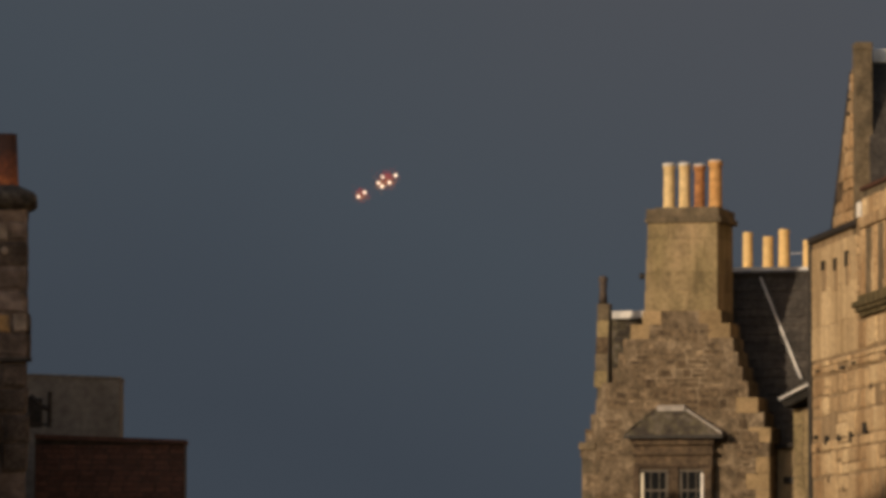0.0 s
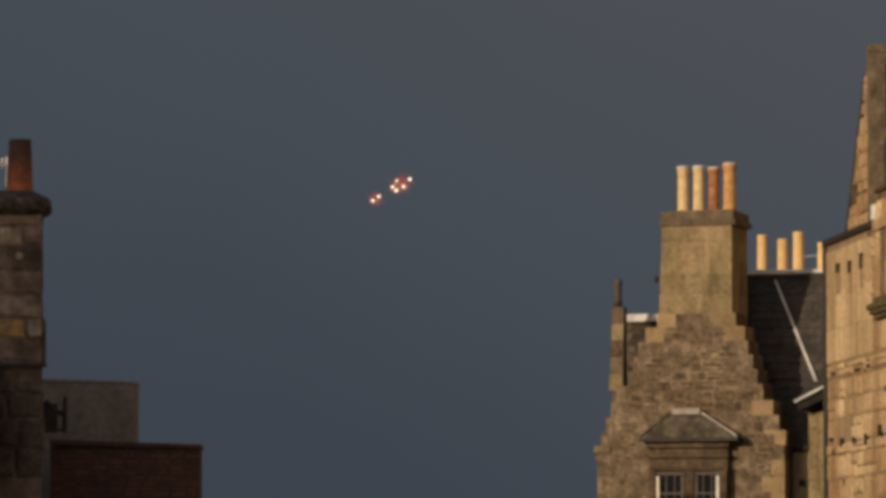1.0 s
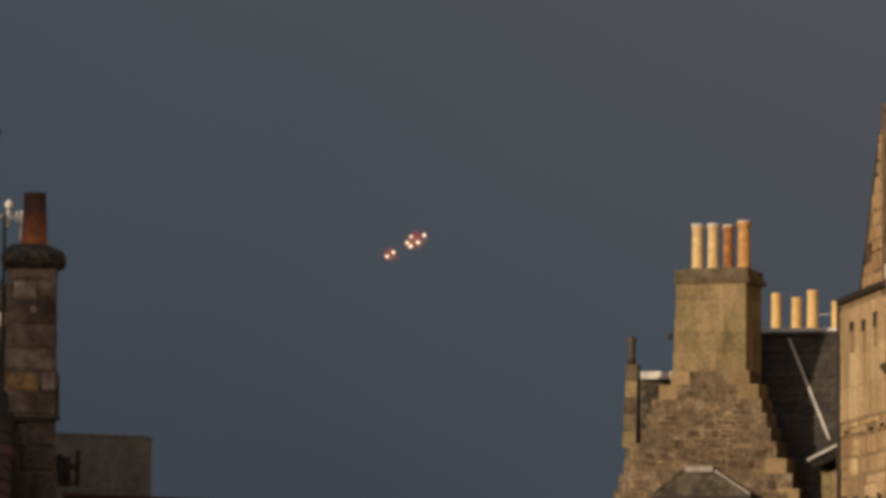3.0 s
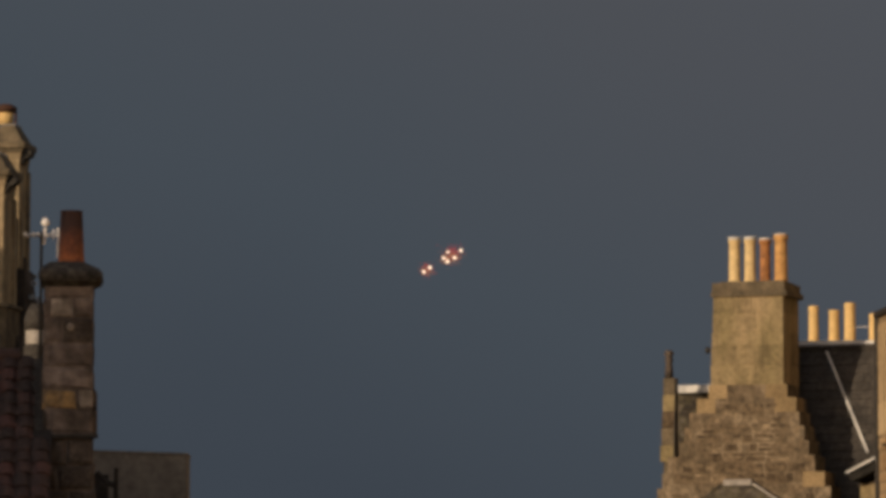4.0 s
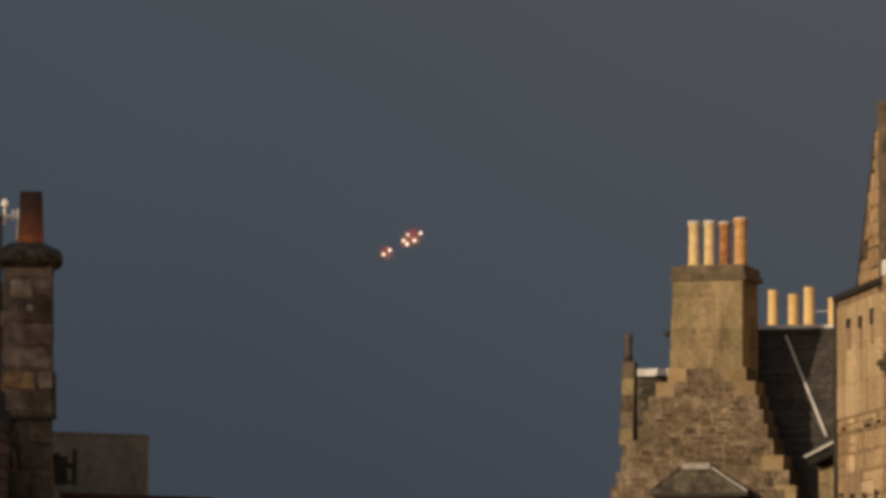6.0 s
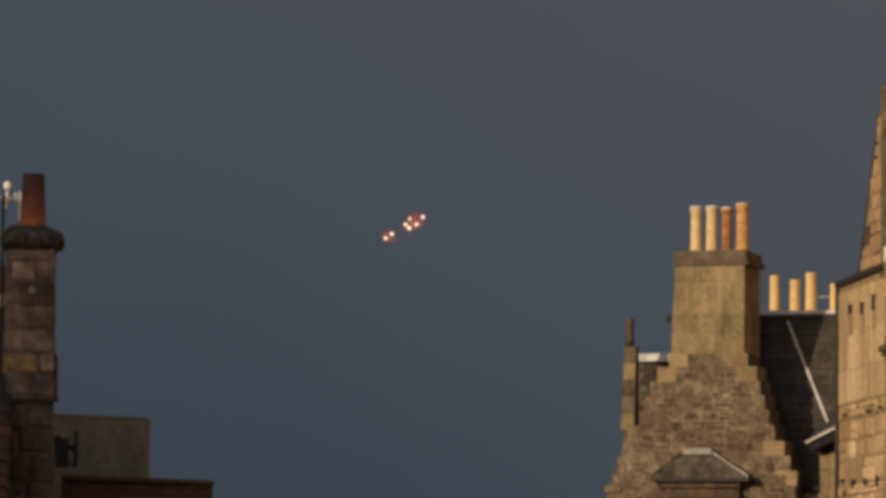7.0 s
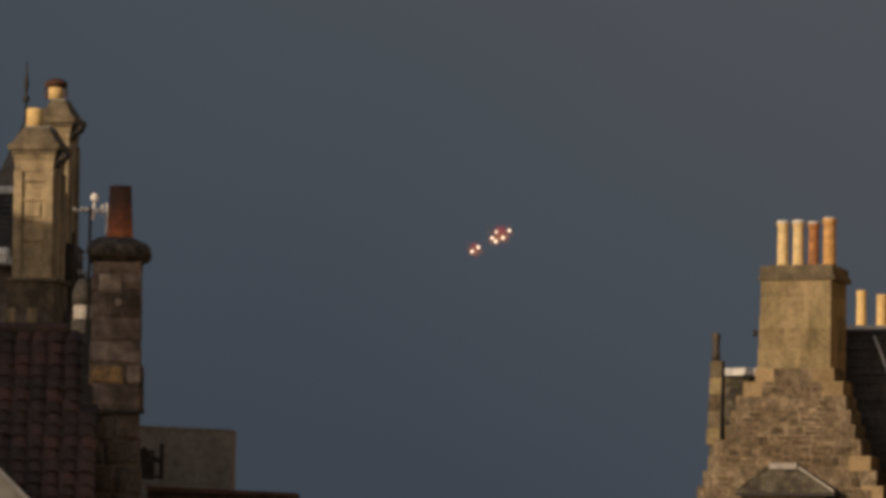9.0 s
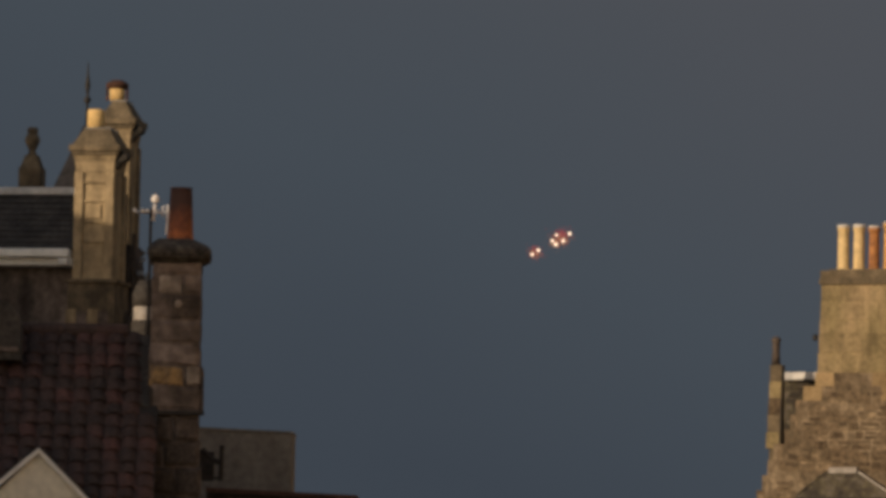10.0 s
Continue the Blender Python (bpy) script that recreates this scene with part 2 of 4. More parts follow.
GLASS = bpy.data.materials.new("window_glass")
GLASS.use_nodes = True
GLASS.node_tree.nodes["Principled BSDF"].inputs["Base Color"].default_value = (0.02, 0.022, 0.025, 1)
GLASS.node_tree.nodes["Principled BSDF"].inputs["Roughness"].default_value = 0.06
GLASS.node_tree.nodes["Principled BSDF"].inputs["Transmission Weight"].default_value = 0.5

FLARE = glowing("burning_flare", (1.0, 0.74, 0.52), 1.7)
# emissive tones that imitate the lens bloom around each flare
RED_GLOW = glowing("red_flare_glow", (0.62, 0.12, 0.13), 0.5)
ORANGE_GLOW = glowing("orange_flare_glow", (0.75, 0.29, 0.14), 0.55)


# ---------------------------------------------------------------- building helpers
def thing(name, m, label, category, group="", kind=""):
    ob = new(name)
    ob.empty_display_size = 0.3
    ob.matrix_world = m
    return tagged(ob, label, category, group, kind)


def part(name, bm, mat, parent, label="", smooth=False):
    me = bpy.data.meshes.new(name)
    bmesh.ops.recalc_face_normals(bm, faces=bm.faces)
    bm.to_mesh(me)
    bm.free()
    me.materials.append(mat)
    if smooth:
        me.shade_smooth()
    ob = new(name, me)
    ob.parent = parent
    return tagged(ob, label)


def box(x0, x1, y0, y1, z0, z1, bevel=0.0, bm=None, top=0.0):
    """A box; top draws its upper rim in, for battered blocks and sloping caps."""
    bm = bm or bmesh.new()
    made = []
    for z, i in ((z0, 0.0), (z1, top)):
        made.append([bm.verts.new((x, y, z)) for x, y in ((x0 + i, y0 + i), (x1 - i, y0 + i), (x1 - i, y1 - i), (x0 + i, y1 - i))])
    lo, hi = made
    faces = [bm.faces.new(lo[::-1]), bm.faces.new(hi)]
    faces += [bm.faces.new((lo[i], lo[(i + 1) % 4], hi[(i + 1) % 4], hi[i])) for i in range(4)]
    if bevel:
        bmesh.ops.bevel(bm, geom=list({e for f in faces for e in f.edges}), offset=bevel, segments=2, affect="EDGES", profile=0.6)
    return bm


def prism(outline, y0, y1, bm=None):
    """An outline of (x, z) pairs, drawn out from y0 to y1."""
    bm = bm or bmesh.new()
    a = [bm.verts.new((x, y0, z)) for x, z in outline]
    b = [bm.verts.new((x, y1, z)) for x, z in outline]
    bm.faces.new(a)
    bm.faces.new(b[::-1])
    for i in range(len(a)):
        j = (i + 1) % len(a)
        bm.faces.new((a[i], b[i], b[j], a[j]))
    return bm


def slab(corners, thick, bm=None):
    """A sheet over four corners, given a thickness downwards along its normal."""
    bm = bm or bmesh.new()
    c = [Vector(p) for p in corners]
    n = (c[1] - c[0]).cross(c[3] - c[0]).normalized() * thick
    hi, lo = [bm.verts.new(p) for p in c], [bm.verts.new(p - n) for p in c]
    bm.faces.new(hi)
    bm.faces.new(lo[::-1])
    for i in range(4):
        j = (i + 1) % 4
        bm.faces.new((hi[i], lo[i], lo[j], hi[j]))
    return bm


def turned(profile, x=0.0, y=0.0, sides=20, bm=None):
    """A body turned on a vertical axis: profile is (radius, z) from the bottom up."""
    bm = bm or bmesh.new()
    rings = [[bm.verts.new((x + r * math.cos(2 * math.pi * i / sides), y + r * math.sin(2 * math.pi * i / sides), z))
              for i in range(sides)] for r, z in profile]
    for p, q in zip(rings, rings[1:]):
        for i in range(sides):
            bm.faces.new((p[i], p[(i + 1) % sides], q[(i + 1) % sides], q[i]))
    bm.faces.new(rings[0][::-1])
    bm.faces.new(rings[-1])
    return bm


def rod(a, b, r, sides=8, bm=None):
    bm = bm or bmesh.new()
    a, b = Vector(a), Vector(b)
    q = (b - a).to_track_quat("Z", "Y")
    rings = [[bm.verts.new(p + q @ Vector((r * math.cos(2 * math.pi * i / sides), r * math.sin(2 * math.pi * i / sides), 0)))
              for i in range(sides)] for p in (a, b)]
    for i in range(sides):
        bm.faces.new((rings[0][i], rings[0][(i + 1) % sides], rings[1][(i + 1) % sides], rings[1][i]))
    bm.faces.new(rings[0][::-1])
    bm.faces.new(rings[1])
    return bm


def pot(r, h, z, x, y, lip=0.02):
    """A chimney can: foot, slightly tapering shaft, neck and rolled lip with an open top."""
    return turned([(r * 1.06, z), (r * 1.06, z + 0.04), (r, z + 0.06), (r * 0.93, z + h * 0.80), (r * 0.90, z + h * 0.86),
                   (r * 0.93 + lip, z + h * 0.885), (r * 0.93 + lip, z + h * 0.985), (r * 0.90, z + h), (r * 0.70, z + h), (r * 0.68, z + h - 0.25)], x, y)


def unit_stone(seed, dressing):
    """One dressed stone, 1 x 1 x 1, its front edges rounded off and its corners a little uneven."""
    rnd = random.Random(seed)
    bm = bmesh.new()
    rings = []
    slack, shape = {"fine": (0.2, ((0.006, 0.0), (0.0, 0.025), (0.0, 1.0))), "plain": (1.0, ((0.05, 0.0), (0.008, 0.10), (0.0, 1.0))),
                    "worn": (1.5, ((0.13, 0.0), (0.02, 0.22), (0.0, 1.0)))}[dressing]
    for inset, y in shape:
        rings.append([bm.verts.new((sx * (0.5 - inset) + slack * rnd.uniform(-0.03, 0.03), y + (slack * rnd.uniform(0, 0.08) if y < 0.04 else 0),
                                    sz * (0.5 - inset) + slack * rnd.uniform(-0.05, 0.05)))
                      for sx, sz in ((-1, -1), (1, -1), (1, 1), (-1, 1))])
    bm.faces.new(rings[0])
    for p, q in zip(rings, rings[1:]):
        for i in range(4):
            bm.faces.new((p[i], q[i], q[(i + 1) % 4], p[(i + 1) % 4]))
    bmesh.ops.recalc_face_normals(bm, faces=bm.faces)
    me = bpy.data.meshes.new("stone")
    bm.to_mesh(me)
    bm.free()
    return me


STONE_SHAPES = {}
WORN = (SOOTY, SOOTY_DARK, ORANGE_STONE, WHITE_STONE, TOWER_STONE)


def stone(parent, m, x0, x1, z0, z1, mat, depth=0.09, name="stone", rnd=random):
    """One stone over x0..x1, z0..z1 of a face; m carries the face (x along, y inwards, z up) into the parent."""
    if mat.name not in STONE_SHAPES:
        STONE_SHAPES[mat.name] = [unit_stone(100 + i, "fine" if mat in (ASHLAR, TOWER_SMOOTH, QUOIN) else "worn" if mat in WORN else "plain") for i in range(5)]
        for me in STONE_SHAPES[mat.name]:
            me.materials.append(mat)
    ob = new(name, rnd.choice(STONE_SHAPES[mat.name]))
    ob.parent = parent
    proud = rnd.uniform(-0.006, 0.006) * (0.12 if mat in (ASHLAR, QUOIN) else 3.0 if mat is TOWER_STONE else 1.0)
    proud += 0.02 if mat is TOWER_STONE else 0.0
    ob.matrix_local = m @ Matrix.LocRotScale(((x0 + x1) / 2, -0.012 - proud, (z0 + z1) / 2), Euler((0, radians(rnd.uniform(-0.7, 0.7) * (4.0 if mat is RUBBLE else 1.0)), 0)),
                                             (x1 - x0, depth, z1 - z0))
    return ob


def courses(parent, m, x0, x1, z0, z1, heights, lengths, mat, seed, inside=None, gap=0.012, depth=0.09, name="stone", lost=0.0, split=0.0):
    """Coursed stones of uneven height and length over a face; inside(x, z) tells where the face is."""
    rnd = random.Random(seed)
    z = z0
    while z < z1 - 0.03:
        h = min(rnd.uniform(*heights), z1 - z)
        x = x0 - rnd.uniform(0, lengths[0] * 0.6)
        while x < x1 - 0.02:
            w = rnd.uniform(*lengths)
            a, b = max(x, x0), min(x + w, x1)
            if b - a > 0.05 and rnd.random() >= lost and (inside is None or all(inside(p, q) for p in (a + 0.01, b - 0.01) for q in (z + 0.01, z + h - 0.01))):
                cut = rnd.uniform(0.4, 0.62) if split and h > 0.12 and rnd.random() < split else 0.0      # two thin stones in one course
                for lo, hi in ((0.0, cut), (cut, 1.0)) if cut else ((0.0, 1.0),):
                    stone(parent, m, a + gap / 2, b - gap / 2, z + lo * h + gap / 2, z + hi * h - gap / 2, mat, depth, name, rnd)
            x += w
        z += h


def drawing(dist, mid, turn=0.0):
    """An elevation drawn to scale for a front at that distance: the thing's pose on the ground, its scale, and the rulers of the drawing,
    which take how far behind the front (d, metres) a part stands."""
    c, s = math.cos(radians(turn)), math.sin(radians(turn))
    ox = (mid - 784) * dist / 8920

    def across(a, d=0.0):
        q = (a - 784) / 8920
        return (q * (dist + d * c) - ox - d * s) / (c + q * s)

    def upward(b, d=0.0):
        return EYE + (1100 - b) * (dist + d * c) / 8961

    return pose(ox, dist, 0, 0, 0, -turn), dist / 8920, across, upward


FLAT = Matrix.Identity(4)

# ---------------------------------------------------------------- ground, and unseen blocks added to shape the light
gb = bmesh.new()
ys = [-2500, -40, 10, 40, 70, 100, 400, 2600]
zs = [7.4, 7.4, 7.2, 3.2, 0.0, 0.0, -6.0, -60.0]
rows_g = [[gb.verts.new((x, y, z)) for x in (-2500, -300, -40, 0, 40, 300, 2500)] for y, z in zip(ys, zs)]
for p, q in zip(rows_g, rows_g[1:]):
    for i in range(6):
        gb.faces.new((p[i], p[i + 1], q[i + 1], q[i]))
ground = part("ground", gb, GROUND, None)
tagged(ground, "dark stone-paved street and ground falling away downhill", "ground", kind="structure")


def unseen_block(x, y, width, depth, eave, ridge, label, turn=13.0, mat=PLAIN_WALL):
    t = thing("unseen_light_block", pose(x, y, 0, 0, 0, turn), label, "house")
    w, d = width / 2, depth / 2
    part("wall", box(-w, w, -d, d, -1, eave), mat, t)
    rb = prism([(-w - 0.2, eave + 0.01), (w + 0.2, eave + 0.01), (w * 0.15, ridge), (-w * 0.15, ridge)], -d, d)
    part("roof", rb, SLATE, t)
    return t


# four unseen blocks, added only to keep the sun off the left houses
unseen_block(-24.7, 53.0, 10.0, 11.0, 19.5, 20.4, "unseen plain stone block, added to shade the pantiled house", 45.0)
unseen_block(-14.8, 51.5, 8.0, 5.8, 14.2, 14.4, "unseen lower stone block, added to shade the foot of the pantiled roof", 45.0)
unseen_block(-23.6, 75.2, 8.6, 6.4, 20.0, 20.05, "unseen plain stone block, added to shade the lower part of the carved stack")
unseen_block(-26.9, 79.1, 9.7, 5.5, 24.0, 25.0, "unseen taller stone block, added to shade the far roof and finial")
# two unseen pale blocks, added as reflectors for the gabled house's right flank
unseen_block(13.6, 46.0, 9.0, 50.0, 20.0, 22.5, "unseen golden sandstone block, added to bounce sun onto the gable flank", 3.0, TOWER_SMOOTH)
unseen_block(13.05, 94.6, 8.0, 16.0, 22.0, 23.5, "hidden golden sandstone block, added behind the corner house to bounce sun", -5.3, TOWER_SMOOTH)

# ---------------------------------------------------------------- the gabled house with the four-pot stack
M, K, X, Z = drawing(89.6, 1235, 18.0)
gable_house = thing("gabled_house", M, "tall brown rubble-stone house with a crow-stepped chimney gable and slate roof", "house")

# half-widths of the crow steps, from the top step down: left edge, right edge, top of the step
STEPS = [(1163, 1300, 556), (1142, 1316, 580), (1128, 1322, 605), (1119, 1330, 630), (1110, 1338, 656), (1090, 1348, 682),
         (1080, 1365, 712), (1071, 1376, 738), (1062, 1387, 765), (1056, 1385, 790)]
outline = [(X(1056), -1.0)]
for i in range(len(STEPS) - 1, -1, -1):
    lower = STEPS[i + 1][2] if i + 1 < len(STEPS) else None
    outline += ([(X(STEPS[i][0]), Z(lower))] if lower else []) + [(X(STEPS[i][0]), Z(STEPS[i][2]))]
right_side = []
for i, (_, b, v) in enumerate(STEPS):
    right_side += [(X(b), Z(v))]
    if i + 1 < len(STEPS):
        right_side += [(X(b), Z(STEPS[i + 1][2]))]
outline += right_side + [(X(1385), -1.0)]
gable_wall = part("gable_wall", prism(outline, 0.0, 0.75), MORTAR, gable_house, "rubble sandstone gable with pale crow-step stones")


def in_gable(x, z):
    if z < Z(735) and X(1132) < x < X(1300):
        return False
    for a, b, v in STEPS[::-1]:
        if z < Z(v) and X(a + 12) <= x <= X(b - 15):
            return True
    return False


courses(gable_wall, FLAT, X(1066), X(1385), Z(940), Z(585), (0.10, 0.24), (0.14, 0.46), RUBBLE, 3, in_gable, 0.032, 0.09, "stone", 0.05, 0.45)
rnd_q = random.Random(8)
for i, (a, b, v) in enumerate(STEPS):       # the stepped copings, one stone each side
    low = STEPS[i + 1][2] if i + 1 < len(STEPS) else 815
    pale = i in (0, 1, 6, 8)
    stone(gable_wall, FLAT, X(b - (38 if pale else 17)), X(b) + 0.01, Z(low), Z(v) + 0.01, QUOIN if pale else RUBBLE, 0.5, "step_stone", rnd_q)
    stone(gable_wall, FLAT, X(a) - 0.01 + (rnd_q.uniform(-0.04, 0.05) if i > 1 else 0), X(a + (32 if i < 2 else 14)), Z(low), Z(v) + (rnd_q.uniform(-0.07, 0.02) if i > 1 else 0.01), QUOIN if i in (0, 1) else (RUBBLE, WEATHERED, RUBBLE)[i % 3], 0.5, "step_stone", rnd_q)
    # the return of each step along the gable's right flank
    stone(gable_wall, pose(X(b), 0, 0, 0, 0, 90), 0.03, 0.72, Z(low) + 0.01, Z(v), WEATHERED, 0.05, "step_stone", rnd_q)
for j, v in enumerate(range(816, 960, 29)):  # long-and-short quoins below the skewputts
    long = j % 2
    stone(gable_wall, FLAT, X(1345 if long else 1362), X(1386), Z(v + 28), Z(v), QUOIN, 0.3, "quoin", rnd_q)
    stone(gable_wall, FLAT, X(1055), X(1090 if long else 1075), Z(v + 28), Z(v), RUBBLE if long else WEATHERED, 0.3, "quoin", rnd_q)
part("skewputt", box(X(1050), X(1080), -0.04, 0.5, Z(801), Z(788), 0.025), WEATHERED, gable_wall)

# chimney stack of ashlar with its cap and pots
SX0, SX1, SD = X(1171), X(1294.5), 1.08
stack = part("chimney_shaft", box(SX0 + 0.006, SX1 - 0.006, 0.006, SD, Z(585), Z(398), 0.0), ASHLAR, gable_house, "honey-coloured ashlar chimney stack")
rnd_s = random.Random(21)
rows_s = [398, 428, 462, 486, 520, 556]
for i, (v0, v1) in enumerate(zip(rows_s, rows_s[1:])):
    cuts = [[0, .30, .55, 1], [0, .26, .60, .82, 1], [0, .38, .72, 1], [0, .25, .48, .72, 1], [0, .34, .62, 1]][i]
    grow = 0.012 * i
    for a, b in zip(cuts, cuts[1:]):
        xa, xb = SX0 - grow + a * (SX1 - SX0 + grow), SX0 - grow + b * (SX1 - SX0 + grow)
        stone(stack, FLAT, xa + 0.002, xb - 0.002, Z(v1) + 0.002, Z(v0) - 0.002, ASHLAR, 0.12, "ashlar_block", rnd_s)
    for a, b in ((0.06, 0.5), (0.5, SD)):
        stone(stack, pose(SX1 - 0.012, 0, 0, 0, 0, 90), a, b - 0.004, Z(v1) + 0.003, Z(v0) - 0.003, ASHLAR, 0.1, "ashlar_block", rnd_s)
cap = part("cap", box(SX0 - 0.035, SX1 + 0.075, -0.055, SD + 0.075, Z(399.5), Z(389), 0.02), WEATHERED, stack, "weathered grey-brown moulded cap")
part("cap_course", box(SX0 - 0.02, SX1 + 0.03, -0.03, SD + 0.03, Z(389.5), Z(374), 0.015), WEATHERED, cap)
for mid, top, base, r, mat in ((1209, 294, 375, 0.104, CREAM_POT), (1236.5, 294, 375, 0.104, CREAM_POT),
                               (1263, 297, 374, 0.096, RUSSET_POT), (1291, 290, 374, 0.117, ORANGE_POT)):
    part("chimney_pot", pot(r, Z(top, 0.42) - Z(base, 0.42), Z(base, 0.42), X(mid, 0.42), 0.42, 0.012 if mat is CREAM_POT else 0.02), mat, stack,
         "pale cream fireclay pot" if mat is CREAM_POT else "dark russet fireclay pot" if mat is RUSSET_POT else "orange fireclay pot", True)
for mid, top, r in ((1209, 294, 0.100), (1236.5, 294, 0.100), (1263, 297, 0.092)):
    part("lime_rim", turned([(r + 0.012, Z(top + 4, 0.42)), (r + 0.018, Z(top + 2, 0.42)), (r + 0.012, Z(top - 1, 0.42)), (r - 0.02, Z(top - 1.5, 0.42))], X(mid, 0.42), 0.42), LEAD, stack, "pale lime-stained rim", True)
part("cowl_ring", turned([(0.115, Z(292, 0.42)), (0.128, Z(291, 0.42)), (0.11, Z(289, 0.42))], X(1291, 0.42), 0.42), LEAD, stack, "pale metal ring on a pot", True)
part("flaunching", box(SX0 + 0.10, SX1 - 0.02, 0.05, SD - 0.1, Z(376), Z(371), 0.0, None, 0.02), WEATHERED, stack)
part("wall_hook", turned([(0.02, Z(497)), (0.05, Z(494)), (0.05, Z(488)), (0.02, Z(485))], X(1161, 0.3), 0.3, 10), BLACK_IRON, stack, "black iron hook")

# house body and its roofs behind the gable
part("body_wall", box(X(1095), X(1455, 3), 0.8, 3.2, -1.0, Z(830, 1.0)), MORTAR, gable_house)
RX0, RX1, RF, RB = X(1235, 2), X(1490, 2), (0.62, Z(815, 0.62)), (1.96, Z(486, 1.96))       # foot and ridge of the main slope
main_roof = part("roof", slab([(RX0, *RF), (RX1, *RF), (RX1, *RB), (RX0, *RB)], 0.12), SLATE, gable_house, "dark slate roof")
part("back_roof", slab([(RX1, 3.3, RF[1]), (RX0, 3.3, RF[1]), (RX0, *RB), (RX1, *RB)], 0.12), SLATE, gable_house)
rnd_l = random.Random(5)


def slates(parent, m, width, run, size, seed, mat=SLATE):
    """Slates in lapped courses over a slope: m carries (x along, y up the slope, z out) into the parent."""
    rnd = random.Random(seed)
    bm = bmesh.new()
    rows_n, cols_n = int(run / size[1]), int(width / size[0])
    for r in range(rows_n):
        for c in range(cols_n + 1):
            x0 = (c - 0.5 * (r % 2)) * size[0] + rnd.uniform(-0.006, 0.006)
            x1, y0 = x0 + size[0] - 0.008, r * size[1] + rnd.uniform(-0.012, 0.012)
            x0, x1 = max(0, x0), min(width, x1)
            if x1 - x0 < 0.04:
                continue
            lift = 0.028 + rnd.uniform(-0.006, 0.008)
            p = [(x0, y0, lift), (x1, y0, lift + rnd.uniform(-0.004, 0.004)), (x1, y0 + size[1] * 1.25, 0.006), (x0, y0 + size[1] * 1.25, 0.006)]
            top = [bm.verts.new(m @ Vector(q)) for q in p]
            low = [bm.verts.new(m @ Vector((q[0], q[1], 0.001))) for q in p[:2]]
            bm.faces.new(top)
            bm.faces.new((low[0], low[1], top[1], top[0]))
    ob = part("slate_covering", bm, mat, parent)
    return tagged(ob, kind="stuff")


def slope_frame(x0, y0, z0, y1, z1):
    """Frame of a slope that rises away from the front: its foot at y0, z0, its top at y1, z1."""
    up = Vector((0, y1 - y0, z1 - z0)).normalized()
    out = Vector((1, 0, 0)).cross(up)
    m = Matrix.Identity(4)
    m.col[0], m.col[1], m.col[2], m.col[3] = (1, 0, 0, 0), (*up, 0), (*out, 0), (x0, y0, z0, 1)
    return m, math.hypot(y1 - y0, z1 - z0)


mf, run = slope_frame(RX0, *RF, *RB)
slates(main_roof, mf, RX1 - RX0, run, (0.21, 0.17), 31)
part("ridge_lead", slab([(RX0, 1.885, Z(495, 1.885)), (RX1, 1.885, Z(497, 1.885)), (RX1, 1.98, Z(481, 1.95)), (RX0, 1.98, Z(478, 1.95))], 0.04), LEAD, main_roof, "pale grey lead ridge")


def on_roof(a, v, lift=0.05):
    """The point of the main slope that the drawing shows at a, v."""
    d = 0.62
    for _ in range(12):
        d = 0.62 + 1.34 * (Z(v, d) - RF[1]) / (RB[1] - RF[1])
    return Vector((X(a, d), d - lift, Z(v, d) + lift))


part("valley_lead", slab([on_roof(1440, 683), on_roof(1445, 683), on_roof(1373.5, 503), on_roof(1369.5, 503)], 0.03), LEAD, main_roof, "pale lead strip down the slates")
wing = part("wing_wall", box(X(1428, 0.3), X(1472, 0.3), 0.3, 2.0, -1.0, Z(731, 0.3)), MORTAR, gable_house, "narrow lit stone wing wall")
courses(wing, pose(X(1428, 0.3), 0.3, 0), 0.0, X(1470) - X(1428), Z(930), Z(733), (0.20, 0.36), (0.2, 0.34), ASHLAR, 44)
eave = slab([(X(1404), -0.1, Z(713)), (X(1470), -0.1, Z(680)), (X(1470), 0.5, Z(676)), (X(1404), 0.5, Z(709))], 0.04)
part("eave_lead", eave, LEAD, wing, "white-painted eaves edge")
# the soffit's near-black colour paints the shade below the eaves edge
part("soffit", slab([(X(1408), -0.02, Z(719)), (X(1470), -0.02, Z(690)), (X(1470), 1.2, Z(690)), (X(1408), 1.2, Z(719))], 0.12), PAINTED_SHADE, wing, "eaves soffit with its shade painted near-black")
low_wall = part("side_wall", box(X(1386), X(1428, 0.55), 0.55, 0.85, -1.0, Z(797, 0.55)), GREY_STONE, gable_house, "shaded stone wall beside the gable")
part("gutter", rod((X(1388), 0.45, Z(797)), (X(1430), 0.45, Z(793)), 0.045), BLACK_IRON, low_wall, "black gutter")
part("window_head", box(X(1398), X(1424), 0.5, 0.56, Z(862), Z(850)), BLACK_IRON, low_wall)

# low roof and slim finialled skew beside the gable
LX0, LX1, LF, LB = X(1099, 1.2), X(1185, 1.5), (1.12, Z(735, 1.12)), (2.0, Z(566, 2.0))
low_roof = part("low_roof", slab([(LX0, *LF), (LX1, *LF), (LX1, *LB), (X(1096, 2.0), *LB)], 0.1), LICHEN_SLATE, gable_house)
mf, run = slope_frame(LX0, *LF, *LB)
slates(low_roof, mf, LX1 - LX0, run, (0.2, 0.16), 33, LICHEN_SLATE)
part("ridge_lead", box(X(1106, 1.9), X(1175, 1.9), 1.8, 2.15, Z(568, 1.9), Z(554, 1.9), 0.02), LEAD, low_roof, "white-grey lead ridge")
skew = part("finial_skew", box(X(1082, 0.9), X(1103, 0.9), 0.91, 1.1, Z(830, 0.9), Z(541, 0.9), 0.0), WEATHERED, gable_house, "slim stone skew with a small finial")
